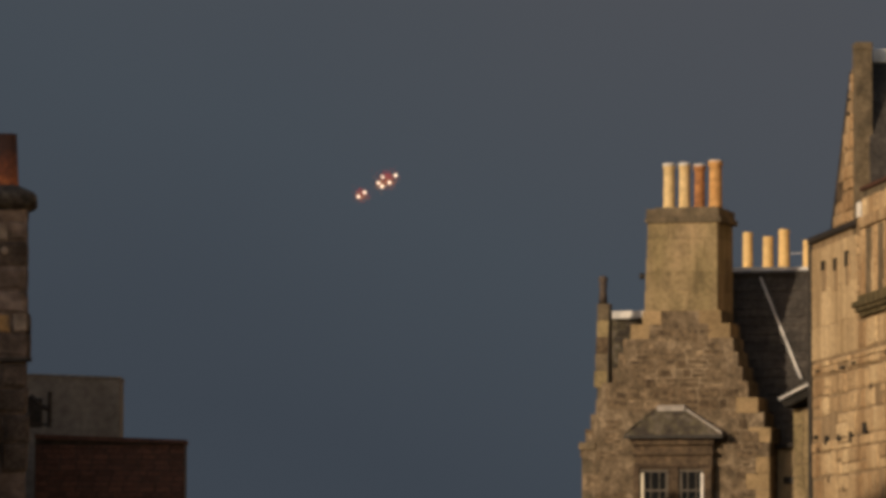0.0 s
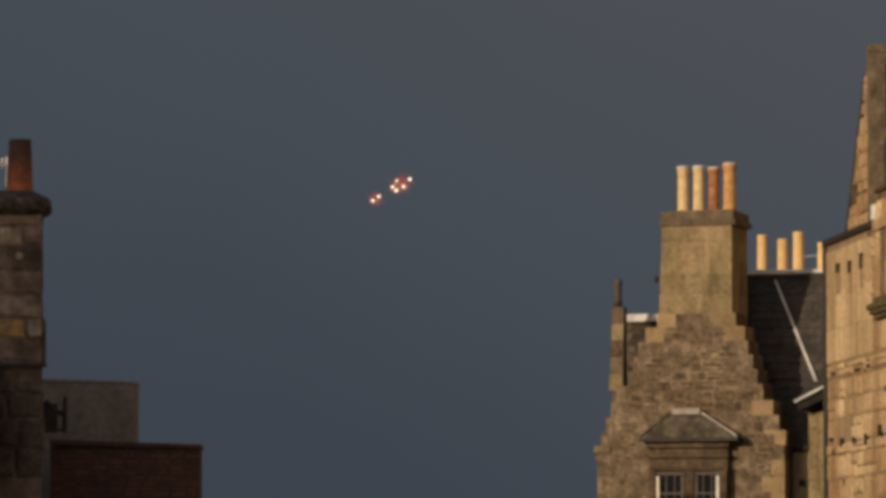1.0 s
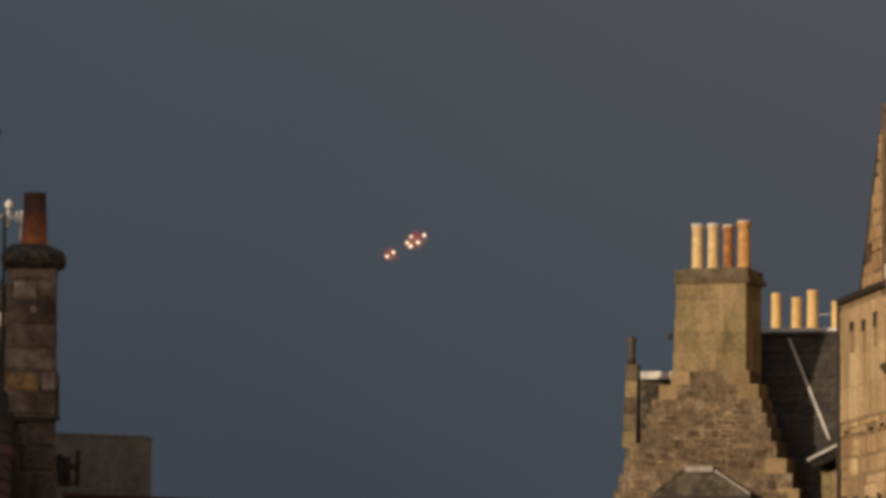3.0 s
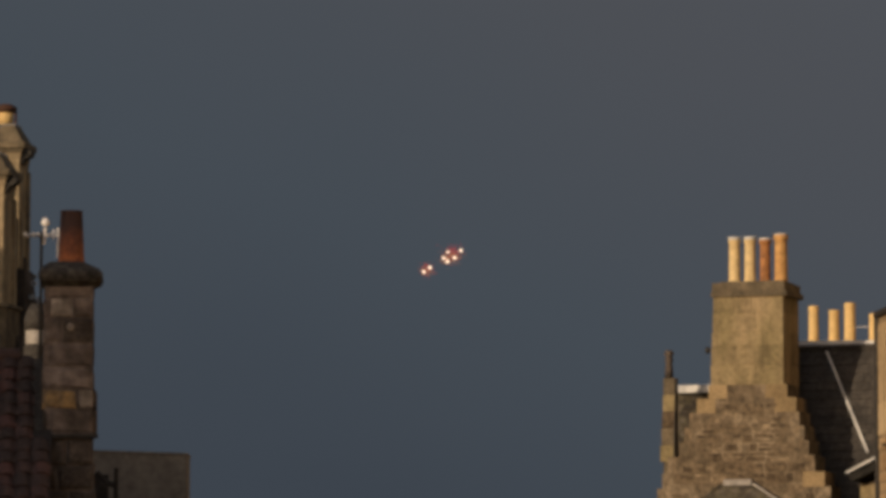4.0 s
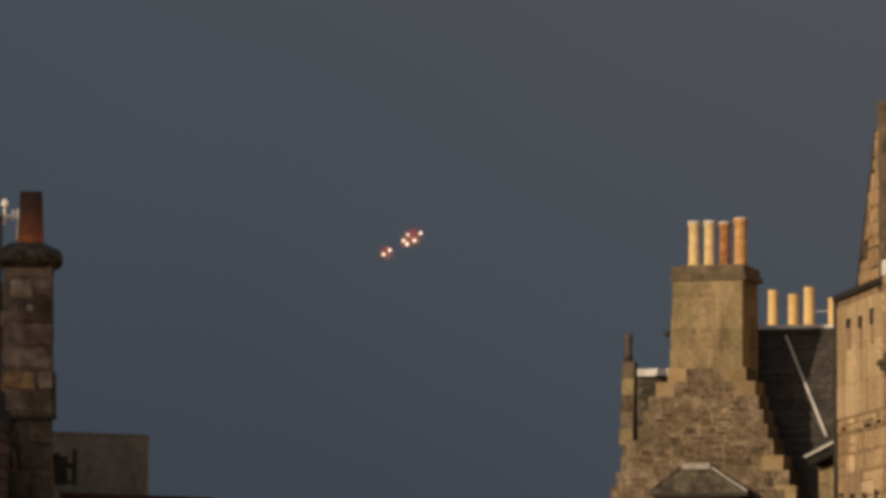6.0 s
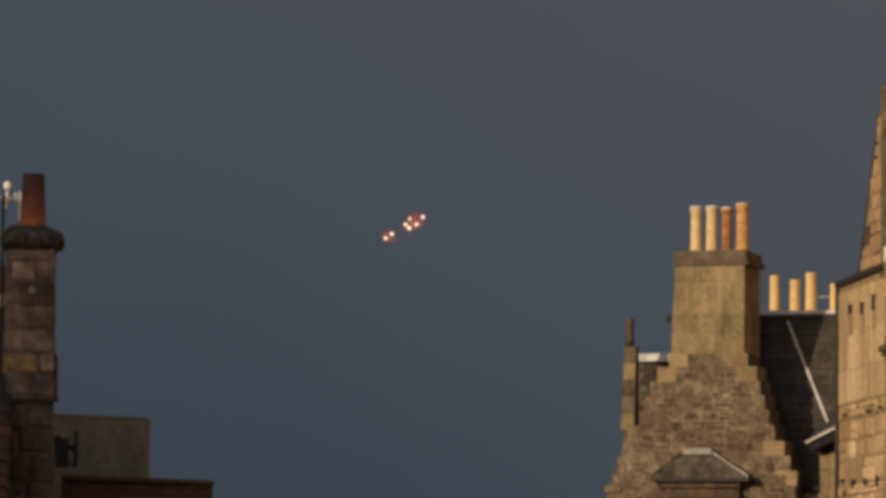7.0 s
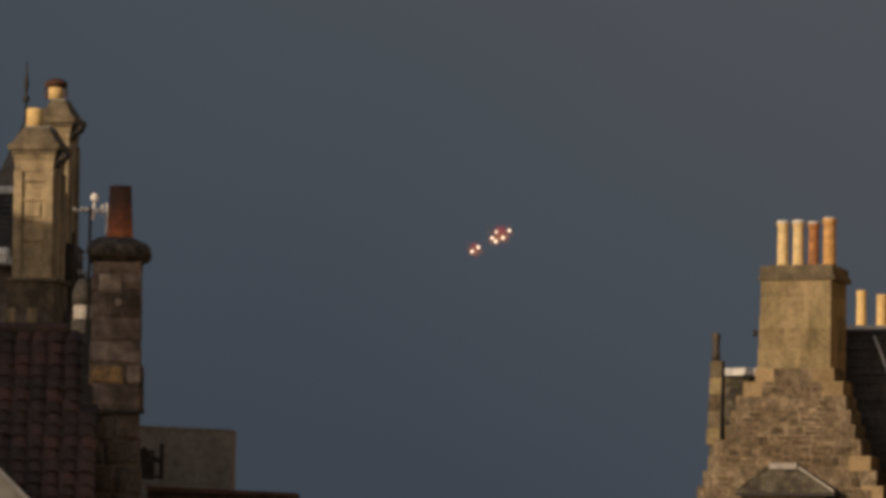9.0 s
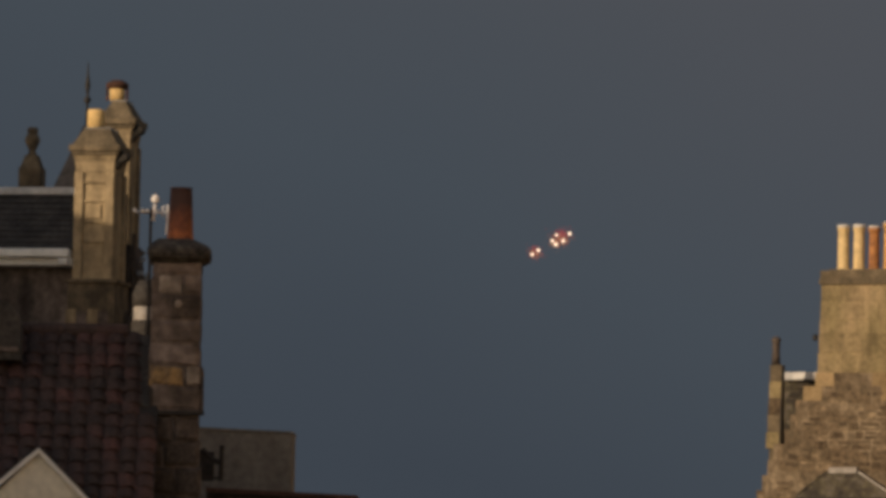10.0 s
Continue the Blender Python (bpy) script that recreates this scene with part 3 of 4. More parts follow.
for j, v in enumerate(range(541, 690, 30)):
    stone(skew, pose(0, 0.9, 0), X(1083 - 1.5 * j, 0.9), X(1103 - 0.5 * j, 0.9), Z(v + 29, 0.9), Z(v, 0.9), (WEATHERED, ASHLAR, RUBBLE)[j % 3], 0.2, "stone", rnd_l)
fx = X(1092.5, 1.0)
part("finial", turned([(0.085, Z(542, 1)), (0.07, Z(520, 1)), (0.06, Z(514, 1)), (0.085, Z(510, 1)), (0.06, Z(505, 1)), (0.085, Z(500, 1)), (0.085, Z(495, 1)), (0.05, Z(491, 1))], fx, 1.0, 12),
     SOOTY_DARK, skew, "dark weathered finial", True)
part("downpipe", rod((X(1101.5, 0.8), 0.8, Z(682, 0.8)), (X(1104.5, 0.8), 0.8, Z(545, 0.8)), 0.02), BLACK_IRON, skew, "thin black pipe")

# attic bay window with its hipped slate canopy
def XB(a, d=-0.18):
    return X(a, d)


bay = part("window", box(XB(1146), XB(1284), -0.14, 0.3, -1.0, Z(782)), BAY_STONE, gable_house, "carved stone attic window with hipped slate canopy")
for a, b, v0, v1, d in ((1140, 1292, 776, 786, 0.27), (1143, 1289, 786, 794, 0.24), (1144, 1288, 806, 812, 0.22), (1146, 1286, 828, 835, 0.20)):
    part("moulding", box(XB(a), XB(b), -d, 0.2, Z(v1), Z(v0), 0.012), BAY_STONE, bay)
can = bmesh.new()
c0 = [can.verts.new(p) for p in ((XB(1129, -0.36), -0.36, Z(777)), (XB(1303, -0.36), -0.36, Z(777)), (XB(1303, -0.36), 0.0, Z(777)), (XB(1129, -0.36), 0.0, Z(777)))]
c1 = [can.verts.new(p) for p in ((XB(1184, -0.12), -0.12, Z(732)), (XB(1240, -0.12), -0.12, Z(732)), (XB(1240, -0.12), 0.0, Z(732)), (XB(1184, -0.12), 0.0, Z(732)))]
can.faces.new(c0[::-1])
can.faces.new(c1)
for i in range(4):
    can.faces.new((c0[i], c0[(i + 1) % 4], c1[(i + 1) % 4], c1[i]))
canopy = part("canopy", can, LICHEN_SLATE, bay, "mossy slate canopy")
part("canopy_edge", box(XB(1129, -0.36), XB(1303, -0.36), -0.38, 0.0, Z(783), Z(777.5)), BLACK_IRON, bay, "dark gutter edge")
part("canopy_lead", box(XB(1188, -0.12), XB(1238, -0.12), -0.17, -0.02, Z(735), Z(724), 0.02), LEAD_MID, bay, "lead capping")
part("hip_lead", rod((XB(1240, -0.12), -0.12, Z(732)), (XB(1302, -0.36), -0.36, Z(775)), 0.022), LEAD_MID, bay, "pale lead hip")
part("hip_lead", rod((XB(1184, -0.12), -0.12, Z(732)), (XB(1130, -0.36), -0.36, Z(775)), 0.022), LICHEN_SLATE, bay)
for a, b in ((1146, 1158), (1208, 1226), (1270, 1284)):
    part("mullion", box(XB(a), XB(b), -0.205, -0.13, -0.5, Z(835), 0.01), BAY_STONE, bay)
for a, b in ((1158, 1208), (1226, 1270)):
    part("opening", box(XB(a), XB(b), -0.155, -0.145, Z(960), Z(838)), PAINTED_SHADE, bay)
    for c, paint in ((a + 2, SASH if a > 1200 else RENDER_PALE), (b - 5, WHITE_PAINT if a > 1200 else SASH)):
        part("sash", box(XB(c), XB(c + 4), -0.185, -0.155, Z(960), Z(844)), paint, bay, "sash frame")
    part("sash", box(XB(a), XB(b), -0.185, -0.155, Z(842), Z(838)), SASH, bay)
    part("pane", box(XB(a + 5), XB(b - 5), -0.170, -0.164, Z(960), Z(842)), GLASS, bay)
    for c in ((a + b) / 2 - 7, (a + b) / 2 + 8):
        part("glazing_bar", box(XB(c), XB(c + 1.6), -0.182, -0.171, Z(960), Z(842)), SASH, bay)
    part("glazing_bar", box(XB(a), XB(b), -0.182, -0.171, Z(876), Z(873)), SASH, bay)

# the four buff pots of the stack behind the ridge
M2, K2, X2, Z2 = drawing(96.5, 1400, 18.0)
back_stack = thing("chimney_stack", M2, "stone stack with four tall buff pots behind a slate ridge", "chimney")
part("shaft", box(X2(1318), X2(1480), 0, 0.9, 0, Z2(491)), WEATHERED, back_stack)
part("cap", box(X2(1316), X2(1482), -0.06, 0.96, Z2(493), Z2(484), 0.03), WEATHERED, back_stack)
for mid, top, r in ((1348, 415, 0.100), (1384, 423, 0.105), (1412, 411, 0.110), (1454, 431, 0.095)):
    part("chimney_pot", pot(r, Z2(top, 0.4) - Z2(483), Z2(483), X2(mid, 0.4), 0.4, 0.004), BUFF_POT, back_stack, "tall buff fireclay pot", True)
part("wire", rod((X2(1412), 0.4, Z2(452)), (X2(1454), 0.4, Z2(450)), 0.006), ALUMINIUM, back_stack, "thin stay wire")

# ---------------------------------------------------------------- the tall golden tenement at the street corner
TQ = (0.105, -0.994)                 # its long wall runs towards the camera
TM = pose(6.54, 86, 0, 0, 0, math.degrees(math.atan2(TQ[1], TQ[0])))
tower = thing("corner_tenement", TM, "tall sunlit golden sandstone tenement with steep gable and dark gutter", "house")


def along(a):
    q = (a - 784) / 8920
    return (86 * q - 6.54) / (0.105 + 0.994 * q)


def height(a, b):
    return EYE + (1100 - b) * (86 - 0.994 * along(a)) / 8961


S_END = 13.0
TZ = height(1465, 436)
tower_wall = part("wall", box(0, S_END, 0, 6.0, -1.0, TZ), TOWER_BED, tower, "weathered golden sandstone wall with put-log holes")
z_patch0, z_patch1 = height(1465, 645), height(1465, 448)
HOLES = [(1485, 476, 0.42, 0.22), (1506, 474, 0.36, 0.28), (1526, 464, 0.34, 0.36), (1475, 663, 0.5, 0.05), (1517, 656, 0.5, 0.06), (1538, 648, 0.5, 0.06),
         (1471, 780, 0.34, 0.09), (1490, 786, 0.3, 0.22), (1512, 781, 0.3, 0.17), (1533, 780, 0.3, 0.26), (1558, 764, 0.55, 0.26)]
hole_boxes = [(along(a), height(a, b), w, h) for a, b, w, h in HOLES]


def off_holes(x, z):
    return all(abs(x - s) > w / 2 or abs(z - hz) > h / 2 for s, hz, w, h in hole_boxes)


courses(tower_wall, FLAT, 0.0, 4.0, z_patch0, z_patch1, (0.45, 0.85), (0.5, 1.2), TOWER_SMOOTH, 51, off_holes, 0.008, 0.12)
courses(tower_wall, FLAT, 4.0, 7.6, z_patch0, z_patch1, (0.2, 0.5), (0.4, 1.2), TOWER_STONE, 54, off_holes, 0.03, 0.10, "stone", 0.06, 0.2)
z_band = height(1465, 672)
courses(tower_wall, FLAT, 0.0, 7.6, z_band, z_patch0 - 0.05, (0.09, 0.13), (0.3, 0.8), TOWER_STONE, 53, off_holes, 0.012)
courses(tower_wall, FLAT, 0.0, 7.6, height(1465, 900), z_band, (0.18, 0.46), (0.4, 1.3), TOWER_STONE, 52, off_holes, 0.026, 0.10, "stone", 0.03, 0.25)
# holes are near-black blocks set proud; the colour stands in for recess shade
for s, hz, w, h in hole_boxes:
    part("put_log_hole", box(s - w * 0.28, s + w * 0.28, -0.056, 0.02, hz - h * 0.3, hz + h * 0.4), PAINTED_SHADE, tower_wall, "put-log hole, its shade painted as a near-black block")
for s, hz, w, h in hole_boxes[:3]:                 # worn grooves washed out below the upper holes
    part("groove", box(s - w * 0.42, s + w * 0.42, -0.034, 0.02, hz - 0.42, hz + h * 0.3, 0.02), TOWER_BED, tower_wall, "brown rain-worn groove")
rnd_p = random.Random(90)
for _ in range(14):                                # weathered pits in the rubble, their shade drawn as dark brown boxes
    s, pz_, w, h = rnd_p.uniform(0.15, 6.5), rnd_p.uniform(height(1465, 885), z_patch0 - 0.15), rnd_p.uniform(0.10, 0.24), rnd_p.uniform(0.05, 0.16)
    part("pit", box(s, s + w, -0.026, 0.02, pz_, pz_ + h, 0.008), BAY_STONE, tower_wall, "weathered pit, its shade drawn as a dark patch")
part("gutter", box(-0.10, 4.66, -0.08, 0.06, TZ, TZ + 0.11, 0.03), BLACK_IRON, tower, "black gutter along the wall head")
part("corner_pipe", rod((-0.03, -0.03, 0.0), (-0.03, -0.03, TZ), 0.045), BLACK_IRON, tower, "black pipe down the corner")

# steep gable over the wall, ending in a pier that faces down the street
S_PIER0, S_PIER1 = along(1534), along(1540)
z_top = height(1537, 77)
gable = part("gable", prism([(along(1498), TZ + 0.1), (S_PIER0 + 0.05, TZ + 0.1), (S_PIER0 + 0.05, height(1534, 112)), (along(1532), height(1532, 128))], 0.0, 0.3),
             TOWER_BED, tower, "steep sunlit stone gable")


def in_peak(x, z):
    if not along(1498) < x < S_PIER0 + 0.05:
        return False
    t = (x - along(1498)) / (along(1532) - along(1498))
    return z < TZ + 0.1 + min(1.0, t) * (height(1532, 130) - TZ - 0.1)


courses(gable, FLAT, along(1498), S_PIER0 + 0.05, TZ + 0.12, height(1532, 112), (0.18, 0.34), (0.25, 0.6), TOWER_STONE, 57, in_peak, 0.014)
part("skew_slates", slab([(along(1495), 0.34, TZ + 0.1), (along(1495), -0.01, TZ + 0.1), (along(1530), -0.01, height(1530, 128)), (along(1530), 0.34, height(1530, 128))], 0.06), SLATE, tower)
PW = 0.27
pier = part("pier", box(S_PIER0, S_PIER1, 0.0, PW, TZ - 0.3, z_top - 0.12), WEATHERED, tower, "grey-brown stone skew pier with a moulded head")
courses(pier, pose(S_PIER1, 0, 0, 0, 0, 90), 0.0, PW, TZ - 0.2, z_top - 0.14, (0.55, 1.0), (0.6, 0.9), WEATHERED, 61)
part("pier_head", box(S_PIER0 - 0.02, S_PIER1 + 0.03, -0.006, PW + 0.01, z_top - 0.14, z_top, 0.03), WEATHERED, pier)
S_BAY = S_PIER1 + 0.72               # where the corbelled bay begins
part("white_cap", box(S_BAY - 0.42, S_BAY - 0.16, -0.06, 0.12, TZ + 0.12, TZ + 0.36, 0.01), WHITE_PAINT, pier, "white painted block")
part("mortar_patch", box(along(1531), along(1531) + 0.14, -0.03, 0.0, height(1531, 163), height(1531, 149), 0.008), LEAD_MID, gable, "pale mortar patch")
# near-black boxes stand in for the shade inside the gable's pits
for a, b, w, h in ((1527, 208, 0.10, 0.06), (1521, 342, 0.22, 0.10), (1529, 182, 0.06, 0.05), (1507, 368, 0.10, 0.07), (1523, 268, 0.08, 0.05), (1511, 345, 0.08, 0.12)):
    part("pit", box(along(a), along(a) + w, -0.030, 0.02, height(a, b), height(a, b) + h, 0.006), PAINTED_SHADE, gable, "weathered pit, its shade drawn as a dark patch")
part("decayed_stone", box(along(1509), along(1509) + 0.5, -0.056, 0.02, height(1512, 362), height(1512, 328), 0.03), BAY_STONE, gable, "dark decayed stone")
roof_right = part("roof", slab([(S_PIER1 + 0.2, PW - 0.08, height(1545, 330)), (S_PIER1 + 0.2, 4.5, height(1545, 330)), (S_PIER0 - 0.3, 4.5, height(1545, 92)), (S_PIER0 - 0.3, PW, height(1545, 92))], -0.1), SLATE, tower, "steep grey-brown slate roof")
part("ridge_lead", box(S_PIER0 - 0.35, S_PIER0 - 0.10, PW, 4.5, height(1545, 104), height(1545, 80), 0.02), WHITE_PAINT, roof_right, "white lead ridge")
z_b0, z_b1 = height(1550, 545), height(1556, 342)
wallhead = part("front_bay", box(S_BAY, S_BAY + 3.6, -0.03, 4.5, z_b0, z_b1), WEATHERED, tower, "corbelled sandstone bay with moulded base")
courses(wallhead, pose(S_BAY, -0.03, 0), 0.0, 3.6, z_b0 + 0.05, z_b1 - 0.1, (0.25, 0.5), (0.3, 0.6), TOWER_STONE, 66, None, 0.02)
for j, a in enumerate((0.05, 0.55, 1.05, 1.55, 2.05, 2.55, 3.05)):
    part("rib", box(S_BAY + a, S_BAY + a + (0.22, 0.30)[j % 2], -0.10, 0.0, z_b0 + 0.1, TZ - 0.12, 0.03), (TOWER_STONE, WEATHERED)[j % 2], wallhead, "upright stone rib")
part("bay_cornice", box(S_BAY - 0.08, S_BAY + 3.6, -0.12, 0.05, TZ - 0.10, TZ + 0.10, 0.04), TOWER_STONE, wallhead, "worn golden cornice")
part("bay_gutter", box(S_BAY - 0.04, S_BAY + 3.6, -0.08, 0.05, z_b1, z_b1 + 0.07, 0.02), RUST, wallhead, "thin rust-brown gutter")
for j, (v0, v1, d) in enumerate(((530, 541, 0.08), (541, 552, 0.16), (552, 560, 0.12), (560, 568, 0.06))):
    part("corbel_moulding", box(S_BAY - 0.05 - d, S_BAY + 3.6, -0.03 - d, 0.05, height(1548, v1), height(1548, v0), 0.02), LICHEN_STONE, wallhead, "mossy corbel moulding")

# ---------------------------------------------------------------- near house: pantiled roof, sooty chimney, white dormer
M3, K3, X3, Z3 = drawing(66.0, 0, -4.0)
near_house = thing("pantiled_house", M3, "shaded old house with dark red pantile roof and sooty chimney", "house")
PITCH = 40.0
RY, RZ = 0.75, Z3(510, 0.75)                       # the ridge
tp = math.tan(radians(PITCH))
FOOT = RY - (RZ - Z3(900)) / tp
VERGE0, VERGE1 = X3(-340), X3(4)
near_roof = part("roof", slab([(VERGE0, FOOT, Z3(900)), (VERGE1, FOOT, Z3(900)), (VERGE1, RY, RZ), (VERGE0, RY, RZ)], 0.12), BLACK_IRON, near_house, "dark red clay pantile roof")
part("back_roof", slab([(VERGE1, 2 * RY - FOOT, Z3(900)), (VERGE0, 2 * RY - FOOT, Z3(900)), (VERGE0, RY, RZ), (VERGE1, RY, RZ)], 0.12), SLATE, near_house)
part("wall", box(VERGE0, VERGE1 - 0.05, FOOT + 0.15, 2 * RY - FOOT - 0.15, -1, Z3(905)), SOOTY_DARK, near_house)
ge = part("gable_end", prism([(FOOT + 0.2, Z3(905)), (2 * RY - FOOT - 0.2, Z3(905)), (RY, RZ - 0.15)], 0, 0.1), SOOTY_DARK, near_house)
ge.matrix_local = pose(VERGE1 - 0.02, 0, 0, 0, 0, 90)

# one pantile, S-shaped across and lapped up the slope
TW, TG = 29.3 * K3, 22.0 * K3 / math.sin(radians(PITCH))
tb = bmesh.new()
prof = [(-0.54, -0.016), (-0.43, 0.012), (-0.28, 0.030), (-0.05, 0.036), (0.15, 0.028), (0.29, 0.008), (0.38, -0.014), (0.50, -0.018)]
lo = [tb.verts.new((a * TW, 0.0, h + 0.060)) for a, h in prof]
hi = [tb.verts.new((a * TW, TG * 1.12, h + 0.032)) for a, h in prof]
un = [tb.verts.new((a * TW, 0.0, h + 0.038)) for a, h in prof]
for i in range(len(prof) - 1):
    tb.faces.new((lo[i], lo[i + 1], hi[i + 1], hi[i]))
    tb.faces.new((un[i], un[i + 1], lo[i + 1], lo[i]))
tile_mesh = bpy.data.meshes.new("pantile")
bmesh.ops.recalc_face_normals(tb, faces=tb.faces)
tb.to_mesh(tile_mesh)
tb.free()
tile_mesh.materials.append(PANTILE)
rt = random.Random(12)
slope, slope_run = slope_frame(VERGE0, FOOT, Z3(900), RY, RZ)
n_cols = int((VERGE1 - VERGE0) / TW)
CHX0, CHX1 = X3(-12), X3(74)
for r in range(int(slope_run / TG)):
    for c in range(n_cols):
        x, y = VERGE1 - VERGE0 - (c + 0.5) * TW, slope_run - 0.05 - (r + 1) * TG
        wx = VERGE0 + x
        if CHX0 - 0.16 < wx < CHX1 + 0.06 and r < 7:
            continue
        ob = new("pantile", tile_mesh)
        ob.parent = near_roof
        ob.matrix_local = slope @ Matrix.LocRotScale((x + rt.uniform(-0.010, 0.010), y + rt.uniform(-0.022, 0.022), rt.uniform(0.0, 0.012)),
                                                     Euler((radians(rt.uniform(-2, 2)), radians(rt.uniform(-3, 3)), radians(5 + rt.uniform(-3, 3)))), None)
for c in range(int((CHX0 - VERGE0) / 0.42)):
    part("ridge_tile", rod((VERGE0 + c * 0.42, RY - 0.02, RZ + 0.04), (VERGE0 + c * 0.42 + 0.41, RY - 0.02, RZ + 0.04 + rt.uniform(-0.006, 0.006)), 0.095, 12), PANTILE, near_roof)

# the chimney: big uneven sooty blocks
CY0, CY1 = -0.45, 0.40
chim = part("chimney_shaft", box(CHX0 + 0.03, X3(75), CY0 + 0.02, CY1, Z3(900), Z3(384)), SOOTY, near_house, "sooty stone chimney stack of large uneven blocks")
rc = random.Random(77)
ROWS_C = [(384, 404, [(0, 1, SOOTY)]), (405, 440, [(0, .12, SOOTY), (.12, .62, WHITE_STONE), (.62, 1, SOOTY)]), (440, 487, [(0, .38, SOOTY), (.38, 1, SOOTY_DARK)]),
          (487, 528, [(0, .14, SOOTY), (.14, .98, SOOTY)]), (528, 566, [(0, 1.02, SOOTY)]), (566, 602, [(0.0, .70, ORANGE_STONE), (.72, 1.02, WHITE_STONE)]),
          (602, 646, [(0, .10, SOOTY_DARK), (.10, 1.04, SOOTY)]), (654, 700, [(-.15, .5, SOOTY_DARK), (.5, 1.03, SOOTY_DARK)]), (700, 745, [(-.15, .3, SOOTY_DARK), (.3, 1.06, SOOTY_DARK)]),
          (745, 795, [(-.15, .55, SOOTY_DARK), (.55, 1.08, SOOTY_DARK)]), (795, 850, [(-.15, .5, SOOTY_DARK), (.5, 1.06, SOOTY_DARK)])]
for v0, v1, cells in ROWS_C:
    w = X3(76) - CHX0
    for a, b, mat in cells:
        stone(chim, pose(0, CY0 - (0.03 if v0 > 650 else 0), 0), CHX0 + a * w + 0.005, CHX0 + b * w - 0.005, Z3(v1) + 0.006, Z3(v0) - 0.006, mat, 0.16, "chimney_stone", rc)
    for a, b in ((0.05, 0.5), (0.5, 0.97)):
        stone(chim, pose(X3(76 + (6 if 528 < v0 < 650 else 0)), CY0, 0, 0, 0, 90), a, b, Z3(v1) + 0.006, Z3(v0) - 0.006, SOOTY_DARK, 0.14, "chimney_stone", rc)
spot = part("lichen_spot", turned([(0.02, 0.0), (0.055, 0.004), (0.04, 0.02), (0.015, 0.026)], 0, 0, 7), WHITE_STONE, chim, "pale lichen patch")
spot.matrix_local = pose(X3(36), CY0 - 0.045, Z3(458), 90, 0, 20)
rim = [(0.0, 385), (0.02, 382), (0.10, 376), (0.125, 368), (0.115, 360), (0.06, 353), (-0.04, 346), (-0.13, 340)]
cb = bmesh.new()
rings = []
for grow, v in rim:
    x0, x1, y0, y1, ch = CHX0 - grow * 0.55, X3(76) + grow, CY0 - grow, CY1 + grow, 0.07
    rings.append([cb.verts.new((x, y, Z3(v))) for x, y in ((x0 + ch, y0), (x1 - ch, y0), (x1, y0 + ch), (x1, y1 - ch), (x1 - ch, y1), (x0 + ch, y1), (x0, y1 - ch), (x0, y0 + ch))])
for p, q in zip(rings, rings[1:]):
    for i in range(8):
        cb.faces.new((p[i], p[(i + 1) % 8], q[(i + 1) % 8], q[i]))
cb.faces.new(rings[0][::-1])
cb.faces.new(rings[-1])
part("cap", cb, BLACKENED, chim, "rounded black sooty cap")
pz = Z3(343)
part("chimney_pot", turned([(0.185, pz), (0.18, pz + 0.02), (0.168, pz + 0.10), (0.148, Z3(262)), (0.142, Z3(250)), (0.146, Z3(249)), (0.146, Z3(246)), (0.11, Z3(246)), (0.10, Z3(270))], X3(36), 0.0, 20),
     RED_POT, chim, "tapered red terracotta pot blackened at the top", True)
part("apron", box(CHX0 - 0.12, X3(86), CY0 - 0.07, CY0 + 0.02, Z3(654), Z3(647), 0.012), BLACK_IRON, chim, "dark flashing at the chimney foot")
part("flashing", slab([(CHX0 - 0.18, CY0 - 0.02, Z3(640)), (CHX0 + 0.02, CY0 - 0.02, Z3(640)), (CHX0 + 0.02, RY - 0.1, RZ - 0.02), (CHX0 - 0.18, RY - 0.1, RZ - 0.02)], 0.02), SLATE, chim)

# dormer with white bargeboards
DY = -2.35
AX, AZ = X3(-206, DY), Z3(714, DY)
dormer = part("dormer", prism([(AX - 1.15, AZ - 1.45), (AX + 1.15, AZ - 1.45), (AX + 1.0, AZ - 1.05), (AX, AZ - 0.06), (AX - 1.0, AZ - 1.05)], DY, 0.2), RENDER_PALE, near_house, "buff rendered dormer with white bargeboards")
for s in (-1, 1):
    a, b = Vector((AX, DY - 0.07, AZ)), Vector((AX + s * 1.15, DY - 0.07, AZ - (1.13 if s > 0 else 1.0)))
    down = Vector((0, 0, -0.07))
    bb = bmesh.new()
    vs = [[bb.verts.new(p + Vector((0, d, 0))) for p in (a, b, b + down, a + down)] for d in (0, 0.07)]
    bb.faces.new(vs[0])
    bb.faces.new(vs[1][::-1])
    for i in range(4):
        bb.faces.new((vs[0][i], vs[0][(i + 1) % 4], vs[1][(i + 1) % 4], vs[1][i]))
    part("bargeboard", bb, WHITE_PAINT, dormer, "white painted bargeboard")
    up = Vector((0, 0, 0.03))
    c = [a + up + Vector((0, 0.04, 0)), b + up + Vector((0, 0.04, 0)), b + up + Vector((0, 2.6, 0)), a + up + Vector((0, 2.6, 0))]
    part("dormer_roof", slab(c if s > 0 else c[::-1], 0.05), SLATE, dormer)

hood = part("hood", prism([(X3(-300), Z3(560)), (X3(-300), Z3(452)), (X3(-270), Z3(455)), (X3(-252), Z3(470)), (X3(-243), Z3(492)), (X3(-240), Z3(560))], -0.2, 0.6), SLATE, near_house, "dark rounded roof hood")
part("hood_rim", box(X3(-300), X3(-246), -0.24, 0.2, Z3(545), Z3(538)), SOOTY, hood)

# television aerial behind the chimney
M4, K4, X4, Z4 = drawing(68.0, -23, 0.0)
aerial = thing("tv_aerial", M4, "dull aluminium television aerial on a thin dark mast", "aerial")
